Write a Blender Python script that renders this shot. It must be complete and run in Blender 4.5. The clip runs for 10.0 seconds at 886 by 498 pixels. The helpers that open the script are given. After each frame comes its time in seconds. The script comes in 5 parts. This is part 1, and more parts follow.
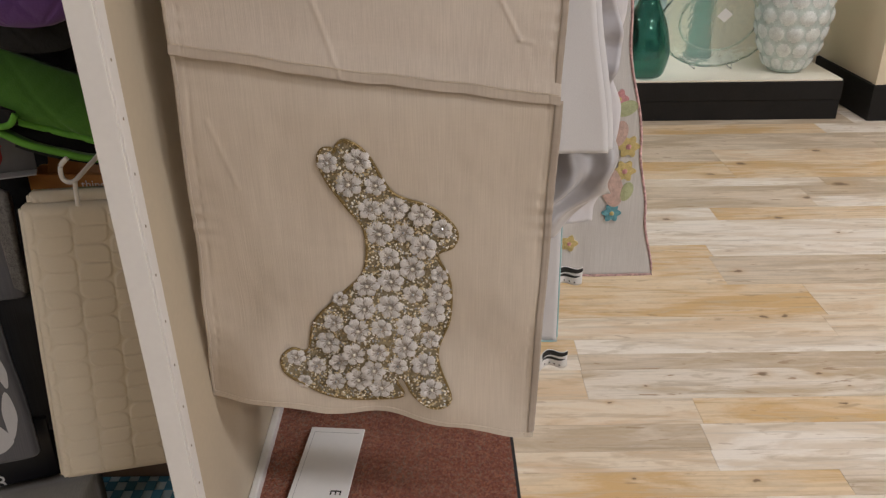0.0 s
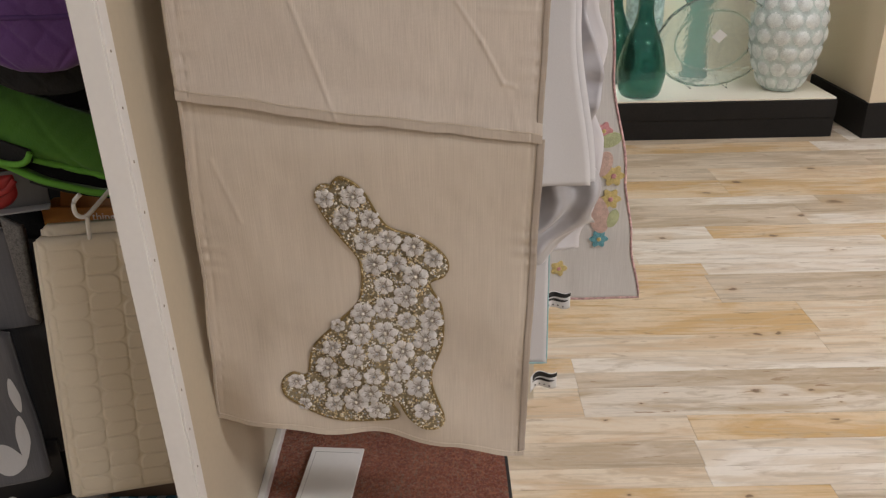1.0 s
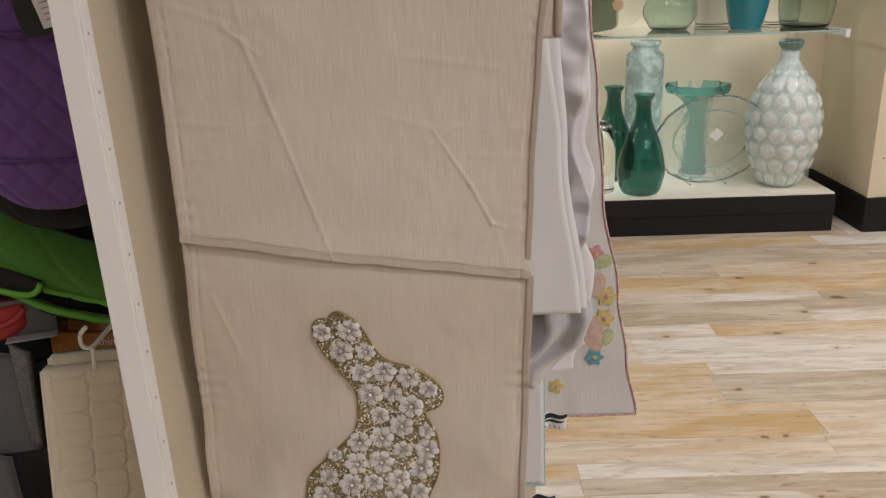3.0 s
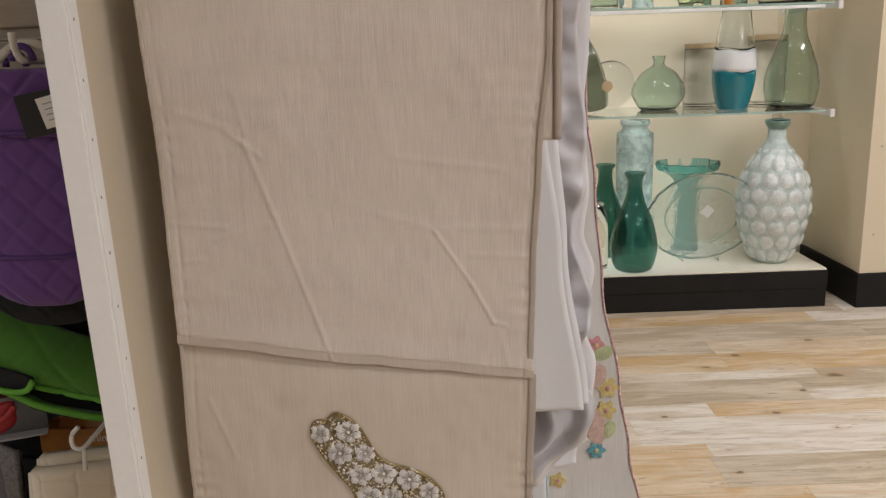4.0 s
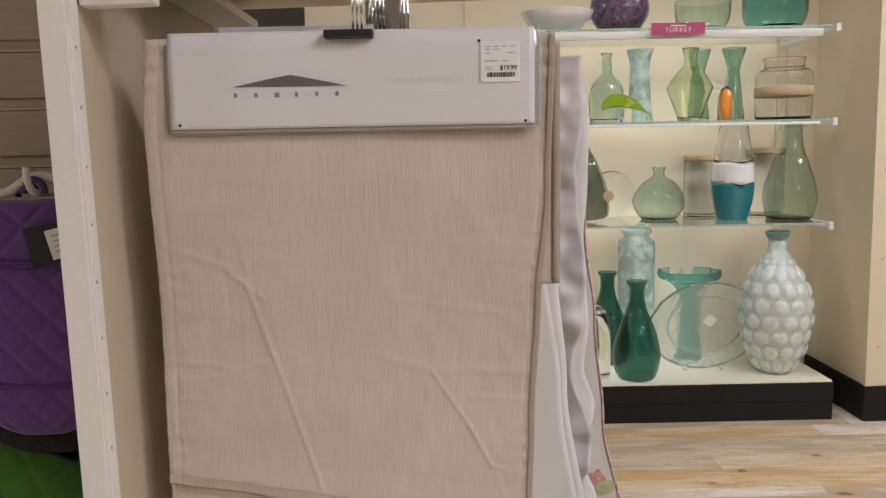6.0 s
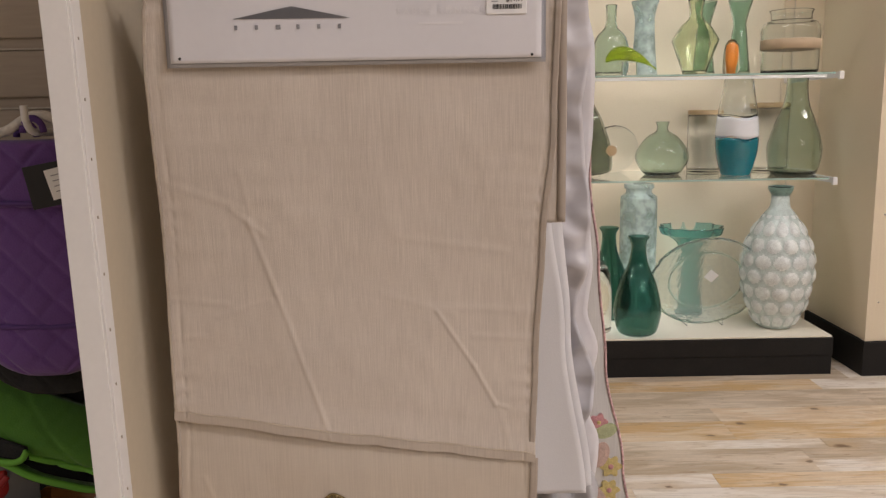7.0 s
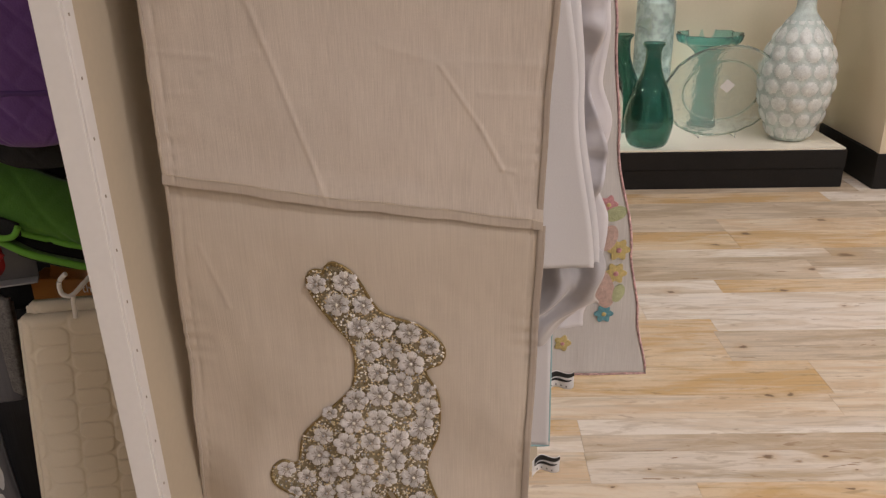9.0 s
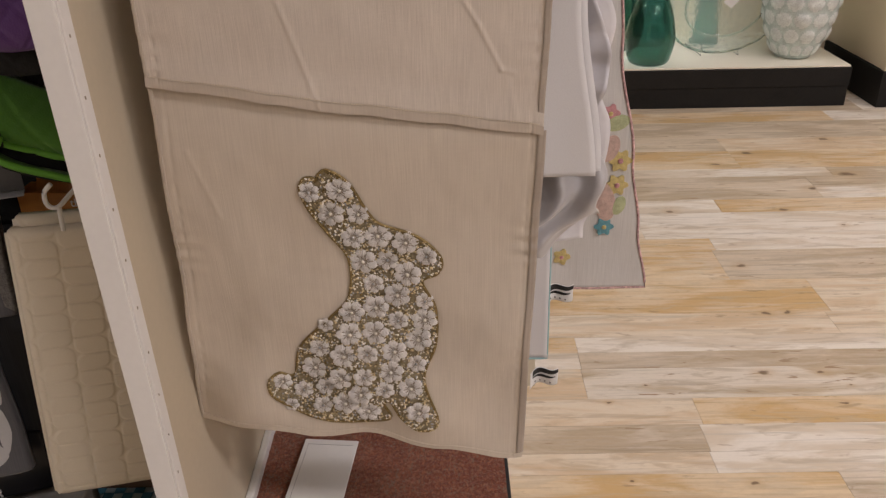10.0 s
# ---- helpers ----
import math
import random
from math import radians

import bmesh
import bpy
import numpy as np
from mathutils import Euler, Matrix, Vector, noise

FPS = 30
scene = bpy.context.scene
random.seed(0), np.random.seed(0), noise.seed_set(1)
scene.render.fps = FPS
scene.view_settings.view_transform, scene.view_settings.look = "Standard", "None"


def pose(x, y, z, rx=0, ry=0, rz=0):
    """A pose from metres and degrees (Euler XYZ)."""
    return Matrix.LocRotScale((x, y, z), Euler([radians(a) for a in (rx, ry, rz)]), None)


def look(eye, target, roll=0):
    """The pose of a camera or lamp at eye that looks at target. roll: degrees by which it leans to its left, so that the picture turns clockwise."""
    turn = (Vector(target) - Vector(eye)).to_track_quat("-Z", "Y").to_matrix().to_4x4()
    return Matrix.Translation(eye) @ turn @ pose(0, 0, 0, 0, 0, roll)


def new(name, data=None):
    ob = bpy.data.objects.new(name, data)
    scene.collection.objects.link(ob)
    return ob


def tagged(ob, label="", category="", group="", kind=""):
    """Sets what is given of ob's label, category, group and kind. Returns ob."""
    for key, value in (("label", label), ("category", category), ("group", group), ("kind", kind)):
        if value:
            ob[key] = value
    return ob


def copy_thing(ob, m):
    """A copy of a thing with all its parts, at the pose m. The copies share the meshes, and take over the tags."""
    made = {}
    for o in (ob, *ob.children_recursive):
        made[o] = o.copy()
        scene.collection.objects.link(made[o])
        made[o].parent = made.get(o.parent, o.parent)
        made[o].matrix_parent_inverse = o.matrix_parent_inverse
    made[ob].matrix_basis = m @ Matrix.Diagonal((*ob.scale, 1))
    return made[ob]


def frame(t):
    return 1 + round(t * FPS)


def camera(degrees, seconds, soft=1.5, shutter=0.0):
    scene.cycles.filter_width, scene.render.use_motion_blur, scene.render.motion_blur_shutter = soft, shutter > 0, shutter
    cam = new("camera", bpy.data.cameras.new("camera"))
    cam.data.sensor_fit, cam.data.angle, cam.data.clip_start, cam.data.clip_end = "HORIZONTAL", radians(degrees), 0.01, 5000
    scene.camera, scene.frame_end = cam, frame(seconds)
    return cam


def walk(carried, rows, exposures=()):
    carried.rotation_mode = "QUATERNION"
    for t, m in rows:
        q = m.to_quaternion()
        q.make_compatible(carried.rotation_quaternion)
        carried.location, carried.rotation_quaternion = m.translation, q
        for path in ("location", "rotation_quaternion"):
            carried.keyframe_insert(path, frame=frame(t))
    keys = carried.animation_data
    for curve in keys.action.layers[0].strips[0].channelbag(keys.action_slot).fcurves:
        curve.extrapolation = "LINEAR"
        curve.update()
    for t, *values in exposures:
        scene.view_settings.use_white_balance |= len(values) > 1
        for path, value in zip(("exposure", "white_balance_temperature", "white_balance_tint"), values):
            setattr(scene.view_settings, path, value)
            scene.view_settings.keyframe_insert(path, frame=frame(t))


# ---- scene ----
cam = camera(57.4, 10.0, soft=1.3)
ROWS = [
    (0, (0.0548, 0.0322, 1.1560), (0.0639, 1.8302, 0.2790), -0.60),
    (0.5, (0.0560, 0.0171, 1.1700), (0.0755, 1.8225, 0.3080), -0.90),
    (1, (0.0687, -0.0066, 1.1900), (0.0687, 1.8079, 0.3500), -1.20),
    (1.5, (0.0782, -0.0171, 1.2050), (0.0736, 1.8056, 0.3830), -1.10),
    (2, (0.0830, -0.0214, 1.2140), (0.0752, 1.8166, 0.4260), -1.30),
    (2.5, (0.0851, -0.0195, 1.2310), (0.0706, 1.8448, 0.5070), -1.60),
    (3, (0.0864, -0.0145, 1.2460), (0.0705, 1.8799, 0.6050), -1.90),
    (4.5, (0.0753, 0.0031, 1.2850), (0.0928, 1.9618, 0.8820), -1.90),
    (5, (0.0784, 0.0049, 1.2990), (0.0885, 1.9751, 0.9540), -1.60),
    (5.5, (0.0833, 0.0026, 1.3100), (0.0920, 1.9839, 1.0340), -1.20),
    (5.7, (0.0833, 0.0020, 1.3130), (0.0920, 1.9845, 1.0560), -1.15),
    (6.25, (0.0818, 0.0010, 1.3170), (0.0895, 1.9840, 1.0860), -1.05),
    (6.8, (0.0796, 0.0035, 1.3000), (0.0846, 1.9790, 0.9970), -1.00),
    (7, (0.0794, 0.0059, 1.2950), (0.0836, 1.9773, 0.9570), -1.00),
    (7.5, (0.0811, 0.0188, 1.2720), (0.0812, 1.9695, 0.8280), -1.00),
    (8, (0.0797, 0.0299, 1.2550), (0.0840, 1.9463, 0.6860), -0.80),
    (8.5, (0.0811, 0.0378, 1.2370), (0.0755, 1.9177, 0.5540), -0.80),
    (9, (0.0815, 0.0448, 1.2220), (0.0623, 1.8963, 0.4680), -1.00),
    (9.5, (0.0820, 0.0548, 1.2040), (0.0706, 1.8629, 0.3500), -0.90),
    (10, (0.0812, 0.0598, 1.1960), (0.0661, 1.8351, 0.2750), -1.20),
]
walk(cam, [(t, look(eye, target, roll)) for t, eye, target, roll in ROWS], [(0, -0.10, 6450, 10), (5.5, 0.0, 6480, 10), (7, -0.10, 6730, 15), (8.5, -0.17, 6800, 16), (10, -0.17, 6800, 16)])

# ---- light: the shop's ceiling panels, and a dim white surround ----
world = bpy.data.worlds.new("world")
scene.world = world
world.use_nodes = True
world.node_tree.nodes["Background"].inputs[0].default_value = (1.0, 0.95, 0.88, 1)
world.node_tree.nodes["Background"].inputs[1].default_value = 0.08
scene.view_settings.exposure = 0.0
CEILING = 3.3
LAMP_WATTS = 40.5
LAMP_COLOUR = (1.0, 0.972, 1.0)


# ---- materials ----
def nodes_of(m):
    return m.node_tree.nodes, m.node_tree.links


def paint(name, colour, rough=0.6, metal=0.0, spread=0.08, scale=6.0, fine=120.0, bump=0.1, coat=0.0, stretch=(1, 1, 1), per_object=0.0, sheen=0.0, bump_scale=None):
    """A surface with colour variation at two scales and fine relief, at real-world size."""
    m = bpy.data.materials.new(name)
    m.use_nodes = True
    n, l = nodes_of(m)
    b = n["Principled BSDF"]
    b.inputs["Roughness"].default_value = rough
    b.inputs["Metallic"].default_value = metal
    b.inputs["Coat Weight"].default_value = coat
    b.inputs["Sheen Weight"].default_value = sheen
    tex = n.new("ShaderNodeTexCoord")
    mp = n.new("ShaderNodeMapping")
    mp.inputs["Scale"].default_value = stretch
    l.new(tex.outputs["Object"], mp.inputs[0])
    big = n.new("ShaderNodeTexNoise")
    big.inputs["Scale"].default_value = scale
    big.inputs["Detail"].default_value = 4
    small = n.new("ShaderNodeTexNoise")
    small.inputs["Scale"].default_value = fine
    small.inputs["Detail"].default_value = 3
    l.new(mp.outputs[0], big.inputs["Vector"])
    l.new(mp.outputs[0], small.inputs["Vector"])
    add = n.new("ShaderNodeMath")
    add.operation = "ADD"
    l.new(big.outputs[0], add.inputs[0])
    l.new(small.outputs[0], add.inputs[1])
    ramp = n.new("ShaderNodeMapRange")
    ramp.inputs[1].default_value, ramp.inputs[2].default_value = 0.6, 1.4
    ramp.inputs[3].default_value, ramp.inputs[4].default_value = 1 - spread, 1 + spread
    l.new(add.outputs[0], ramp.inputs[0])
    value = ramp.outputs[0]
    if per_object:
        info = n.new("ShaderNodeObjectInfo")
        rr = n.new("ShaderNodeMapRange")
        rr.inputs[3].default_value, rr.inputs[4].default_value = 1 - per_object, 1 + per_object
        l.new(info.outputs["Random"], rr.inputs[0])
        mul = n.new("ShaderNodeMath")
        mul.operation = "MULTIPLY"
        l.new(value, mul.inputs[0])
        l.new(rr.outputs[0], mul.inputs[1])
        value = mul.outputs[0]
    mix = n.new("ShaderNodeVectorMath")
    mix.operation = "SCALE"
    mix.inputs[0].default_value = colour
    l.new(value, mix.inputs["Scale"])
    l.new(mix.outputs[0], b.inputs["Base Color"])
    if bump:
        bp = n.new("ShaderNodeBump")
        bp.inputs["Strength"].default_value = bump
        bp.inputs["Distance"].default_value = 0.002
        l.new(small.outputs[0], bp.inputs["Height"])
        l.new(bp.outputs[0], b.inputs["Normal"])
    return m


def weave(name, colour, dark, slub=0.5, threads=900.0, rough=0.85, sheen=0.25):
    """Cloth: upright slub threads, a cross weave and soft blotches."""
    m = bpy.data.materials.new(name)
    m.use_nodes = True
    n, l = nodes_of(m)
    b = n["Principled BSDF"]
    b.inputs["Roughness"].default_value = rough
    b.inputs["Sheen Weight"].default_value = sheen
    b.inputs["Specular IOR Level"].default_value = 0.25
    tex = n.new("ShaderNodeTexCoord")

    def noise_at(stretch, scale, detail):
        mp = n.new("ShaderNodeMapping")
        mp.inputs["Scale"].default_value = stretch
        l.new(tex.outputs["Object"], mp.inputs[0])
        t = n.new("ShaderNodeTexNoise")
        t.inputs["Scale"].default_value = scale
        t.inputs["Detail"].default_value = detail
        l.new(mp.outputs[0], t.inputs["Vector"])
        return t.outputs[0]

    upright = noise_at((1, 0.2, 0.02), threads, 1)
    across = noise_at((0.12, 0.2, 1), threads * 0.8, 1)
    blotch = noise_at((1, 1, 1), 14, 4)
    a = n.new("ShaderNodeMath")
    a.operation = "MULTIPLY_ADD"
    a.inputs[1].default_value = 0.25
    l.new(across, a.inputs[0])
    l.new(upright, a.inputs[2])
    c = n.new("ShaderNodeMath")
    c.operation = "MULTIPLY_ADD"
    c.inputs[1].default_value = 0.45
    l.new(blotch, c.inputs[0])
    l.new(a.outputs[0], c.inputs[2])
    rng = n.new("ShaderNodeMapRange")
    rng.inputs[1].default_value, rng.inputs[2].default_value = 0.85 - slub * 0.6, 0.85 + slub * 0.6
    l.new(c.outputs[0], rng.inputs[0])
    mix = n.new("ShaderNodeMix")
    mix.data_type = "RGBA"
    mix.inputs[6].default_value = (*dark, 1)
    mix.inputs[7].default_value = (*colour, 1)
    l.new(rng.outputs[0], mix.inputs[0])
    l.new(mix.outputs[2], b.inputs["Base Color"])
    bp = n.new("ShaderNodeBump")
    bp.inputs["Strength"].default_value = 0.25
    bp.inputs["Distance"].default_value = 0.0006
    l.new(a.outputs[0], bp.inputs["Height"])
    l.new(bp.outputs[0], b.inputs["Normal"])
    return m


def glass(name, colour, rough=0.02, frost=0.0, ripple=0.15, wave=18.0):
    """Clear or tinted blown glass, with faint waves; frost: how much milky bloom lies on it."""
    m = bpy.data.materials.new(name)
    m.use_nodes = True
    n, l = nodes_of(m)
    b = n["Principled BSDF"]
    b.inputs["Base Color"].default_value = (*colour, 1)
    b.inputs["Transmission Weight"].default_value = 1.0
    b.inputs["IOR"].default_value = 1.46
    b.inputs["Roughness"].default_value = rough
    tex = n.new("ShaderNodeTexCoord")
    t = n.new("ShaderNodeTexNoise")
    t.inputs["Scale"].default_value = wave
    l.new(tex.outputs["Object"], t.inputs["Vector"])
    bp = n.new("ShaderNodeBump")
    bp.inputs["Strength"].default_value = ripple
    bp.inputs["Distance"].default_value = 0.010
    l.new(t.outputs[0], bp.inputs["Height"])
    l.new(bp.outputs[0], b.inputs["Normal"])
    if frost:
        rng = n.new("ShaderNodeMapRange")
        rng.inputs[1].default_value, rng.inputs[2].default_value = 0.35, 0.65
        rng.inputs[3].default_value, rng.inputs[4].default_value = 1 - frost, 1 - frost * 0.35
        l.new(t.outputs[0], rng.inputs[0])
        l.new(rng.outputs[0], b.inputs["Transmission Weight"])
        b.inputs["Base Color"].default_value = (*colour, 1)
    return m


KNOTS = ((1.302, 3.168, 1.2), (1.673, 3.316, 1.0), (1.604, 2.929, 1.6), (1.419, 2.798, 1.1), (1.243, 2.621, 0.9), (1.398, 2.494, 0.6), (0.967, 2.222, 1.0), (0.950, 1.946, 1.0), (1.010, 1.951, 0.8),
         (0.846, 1.676, 1.3), (0.984, 1.680, 1.1), (0.987, 1.559, 0.9), (0.696, 1.306, 1.0), (0.446, 1.314, 0.6), (0.551, 1.636, 0.5), (1.035, 1.620, 0.5), (0.450, 1.571, 0.6), (0.853, 2.619, 0.8), (1.14, 3.05, 0.9))


def plank_wood(name, base, patch, amount, speckle=0.4):
    """Bleached knotty boards: a base tone clouded with a second one, pale wash, soft long grain, specks and brown knots."""
    m = bpy.data.materials.new(name)
    m.use_nodes = True
    n, l = nodes_of(m)
    b = n["Principled BSDF"]
    b.inputs["Roughness"].default_value = 0.40
    tex = n.new("ShaderNodeTexCoord")
    info = n.new("ShaderNodeObjectInfo")
    shift = n.new("ShaderNodeVectorMath")
    shift.operation = "MULTIPLY_ADD"
    shift.inputs[1].default_value = (37, 91, 13)
    l.new(info.outputs["Random"], shift.inputs[0])
    l.new(tex.outputs["Object"], shift.inputs[2])

    def noise_at(stretch, scale, detail, rough=0.55, warp=0.0):
        mp = n.new("ShaderNodeMapping")
        mp.inputs["Scale"].default_value = stretch
        l.new(shift.outputs[0], mp.inputs[0])
        t = n.new("ShaderNodeTexNoise")
        t.inputs["Scale"].default_value = scale
        t.inputs["Detail"].default_value = detail
        t.inputs["Roughness"].default_value = rough
        t.inputs["Distortion"].default_value = warp
        l.new(mp.outputs[0], t.inputs["Vector"])
        return t.outputs[0]

    def mixed(fac, a, c):
        x = n.new("ShaderNodeMix")
        x.data_type = "RGBA"
        l.new(fac, x.inputs[0])
        for i, v in ((6, a), (7, c)):
            if isinstance(v, tuple):
                x.inputs[i].default_value = (*v, 1)
            else:
                l.new(v, x.inputs[i])
        return x.outputs[2]

    def ramp(value, lo, hi, a=0.0, c=1.0):
        r = n.new("ShaderNodeMapRange")
        r.interpolation_type = "SMOOTHSTEP"
        r.inputs[1].default_value, r.inputs[2].default_value = lo, hi
        r.inputs[3].default_value, r.inputs[4].default_value = a, c
        l.new(value, r.inputs[0])
        return r.outputs[0]

    clouds = mixed(ramp(noise_at((0.9, 4.5, 1), 2.6, 5, 0.6, 0.6), 0.43, 0.59, 0, amount), base, patch)
    clouds = mixed(ramp(noise_at((2.6, 13, 1), 2.6, 4, 0.6, 0.7), 0.50, 0.66, 0, 0.5), clouds, tuple(0.74 * q for q in patch))
    wash = mixed(ramp(noise_at((1.1, 7.0, 1), 2.4, 4, 0.6, 0.8), 0.52, 0.68, 0, 0.42), clouds, (0.83, 0.755, 0.66))
    grain = mixed(ramp(noise_at((1.3, 46, 1), 2.2, 4, 0.6, 0.5), 0.48, 0.74, 0, 0.55), wash, tuple(0.62 * q for q in base))
    cross = mixed(ramp(noise_at((40, 60, 1), 2.0, 2), 0.45, 0.75, 0, 0.14), grain, tuple(0.7 * q for q in base))
    speck = mixed(ramp(noise_at((6, 24, 1), 2.4, 3, 0.5, 0.4), 0.63, 0.72, 0, speckle), cross, (0.33, 0.21, 0.12))
    warp = n.new("ShaderNodeTexNoise")
    warp.inputs["Scale"].default_value = 24
    l.new(tex.outputs["Object"], warp.inputs["Vector"])
    bend = n.new("ShaderNodeVectorMath")
    bend.operation = "MULTIPLY_ADD"
    bend.inputs[1].default_value = (0.03, 0.03, 0)
    l.new(warp.outputs["Color"], bend.inputs[0])
    l.new(tex.outputs["Object"], bend.inputs[2])
    nearest = None
    for kx, ky, size in KNOTS:
        off = n.new("ShaderNodeVectorMath")
        off.operation = "SUBTRACT"
        off.inputs[1].default_value = (kx + 0.015, ky + 0.015, 0)
        l.new(bend.outputs[0], off.inputs[0])
        flat = n.new("ShaderNodeVectorMath")
        flat.operation = "MULTIPLY"
        flat.inputs[1].default_value = (1 / (0.021 * size * min(1, ky / 2.9)), 1 / (0.0125 * size * min(1, ky / 2.9)), 0)
        l.new(off.outputs[0], flat.inputs[0])
        far = n.new("ShaderNodeVectorMath")
        far.operation = "LENGTH"
        l.new(flat.outputs[0], far.inputs[0])
        if nearest is None:
            nearest = far.outputs["Value"]
        else:
            least = n.new("ShaderNodeMath")
            least.operation = "MINIMUM"
            l.new(nearest, least.inputs[0])
            l.new(far.outputs["Value"], least.inputs[1])
            nearest = least.outputs[0]
    halo = mixed(ramp(nearest, 0.7, 3.4, 0.42, 0.0), speck, (0.50, 0.33, 0.16))
    knots = mixed(ramp(nearest, 0.45, 1.15, 0.88, 0.0), halo, (0.17, 0.10, 0.05))
    l.new(knots, b.inputs["Base Color"])
    bp = n.new("ShaderNodeBump")
    bp.inputs["Strength"].default_value = 0.10
    bp.inputs["Distance"].default_value = 0.001
    l.new(noise_at((1.3, 46, 1), 2.2, 4), bp.inputs["Height"])
    l.new(bp.outputs[0], b.inputs["Normal"])
    return m


def tweed(name):
    """Looped carpet of brick red, orange and grey yarns."""
    m = paint(name, (0.3, 0.1, 0.06), 0.95, bump=0.8, fine=500, sheen=0.2)
    n, l = nodes_of(m)
    tex = n.new("ShaderNodeTexCoord")
    mp = n.new("ShaderNodeMapping")
    mp.inputs["Scale"].default_value = (1, 0.6, 1)
    l.new(tex.outputs["Object"], mp.inputs[0])
    v = n.new("ShaderNodeTexVoronoi")
    v.inputs["Scale"].default_value = 420
    l.new(mp.outputs[0], v.inputs["Vector"])
    sep = n.new("ShaderNodeSeparateColor")
    l.new(v.outputs["Color"], sep.inputs[0])
    patchy = n.new("ShaderNodeTexNoise")
    patchy.inputs["Scale"].default_value = 28
    l.new(mp.outputs[0], patchy.inputs["Vector"])
    add = n.new("ShaderNodeMath")
    add.operation = "MULTIPLY_ADD"
    add.inputs[1].default_value = 0.7
    l.new(patchy.outputs[0], add.inputs[0])
    l.new(sep.outputs[0], add.inputs[2])
    r = n.new("ShaderNodeValToRGB")
    e = r.color_ramp.elements
    e[0].position, e[0].color = 0.25, (0.15, 0.035, 0.02, 1)
    e[1].position, e[1].color = 1.0, (0.21, 0.12, 0.08, 1)
    for p, c in ((0.5, (0.25, 0.075, 0.038, 1)), (0.72, (0.16, 0.055, 0.03, 1)), (0.85, (0.31, 0.11, 0.055, 1))):
        x = e.new(p)
        x.color = c
    half = n.new("ShaderNodeMath")
    half.operation = "MULTIPLY"
    half.inputs[1].default_value = 0.75
    l.new(add.outputs[0], half.inputs[0])
    l.new(half.outputs[0], r.inputs[0])
    l.new(r.outputs[0], n["Principled BSDF"].inputs["Base Color"])
    return m


LINEN = weave("beige_linen", (0.660, 0.582, 0.505), (0.515, 0.45, 0.386), 0.6, threads=1500)
LINEN_PLAIN = weave("plain_linen", (0.615, 0.535, 0.444), (0.52, 0.448, 0.368), 0.8, threads=900)
LINEN_HEM = weave("linen_hem", (0.53, 0.455, 0.375), (0.45, 0.38, 0.315), 0.6, threads=600)
LINEN_EDGE = weave("linen_binding", (0.44, 0.375, 0.31), (0.36, 0.30, 0.25), 0.5, threads=500)
THREAD = paint("pale_thread", (0.62, 0.54, 0.43), 0.7, bump=0)
SATIN = paint("white_satin", (0.72, 0.70, 0.72), 0.42, spread=0.03, sheen=0.2, bump=0.04)
SATIN_GREY = paint("grey_satin", (0.60, 0.58, 0.60), 0.34, spread=0.04, sheen=0.3, bump=0.04)
SHEETING = paint("white_sheeting", (0.70, 0.69, 0.70), 0.7, spread=0.03, scale=9, fine=700, bump=0.1, sheen=0.2)
WHITE_LAMINATE = paint("white_laminate", (0.78, 0.76, 0.74), 0.45, spread=0.03, bump=0.03)
CREAM = paint("cream_panel", (0.66, 0.58, 0.44), 0.55, spread=0.03, scale=2, bump=0.04)
CREAM_WALL = paint("cream_wall", (0.74, 0.640, 0.475), 0.6, spread=0.03, scale=1.5, bump=0.05)
BLACK_KICK = paint("black_laminate", (0.014, 0.013, 0.012), 0.6, spread=0.25, scale=9, bump=0.06)
DECK_TOP = paint("cream_deck", (0.80, 0.76, 0.64), 0.5, spread=0.03, bump=0.03)
CEIL_WHITE = paint("ceiling_white", (0.52, 0.50, 0.48), 0.8, bump=0.1)
SHOP_WALL = paint("shop_wall", (0.17, 0.155, 0.135), 0.7, spread=0.05, bump=0.05)
BLACK_KICK.node_tree.nodes["Principled BSDF"].inputs["Specular IOR Level"].default_value = 0.22
BOARDS = {
    "white": plank_wood("whitewashed_board", (0.84, 0.77, 0.68), (0.60, 0.47, 0.32), 0.6, 0.5),
    "pale": plank_wood("pale_board", (0.77, 0.66, 0.52), (0.64, 0.45, 0.26), 0.7, 0.45),
    "honey": plank_wood("honey_board", (0.63, 0.42, 0.20), (0.79, 0.65, 0.47), 0.75, 0.5),
    "tan": plank_wood("tan_board", (0.51, 0.40, 0.275), (0.73, 0.62, 0.49), 0.75, 0.75),
    "knotty": plank_wood("knotty_board", (0.75, 0.67, 0.57), (0.48, 0.35, 0.20), 0.8, 0.9),
}
CHROME = paint("chrome", (0.75, 0.75, 0.76), 0.15, 1.0, spread=0.02, bump=0)
BLACK_PLASTIC = paint("black_plastic", (0.02, 0.02, 0.022), 0.4, spread=0.1, bump=0.05)
WHITE_PLASTIC = paint("white_plastic", (0.75, 0.74, 0.72), 0.35, spread=0.02, bump=0)
GREY_CARD = paint("grey_card", (0.72, 0.705, 0.73), 0.4, spread=0.02, bump=0.02)
SILVER_INK = paint("silver_ink", (0.34, 0.34, 0.36), 0.35, 0.3, spread=0.03, bump=0)
SILVER_EDGE = paint("silver_edge", (0.42, 0.42, 0.45), 0.3, 0.4, spread=0.03, bump=0)
PALE_INK = paint("pale_ink", (0.765, 0.75, 0.77), 0.4, spread=0.02, bump=0)
INK = paint("black_ink", (0.02, 0.02, 0.02), 0.6, spread=0.05, bump=0)
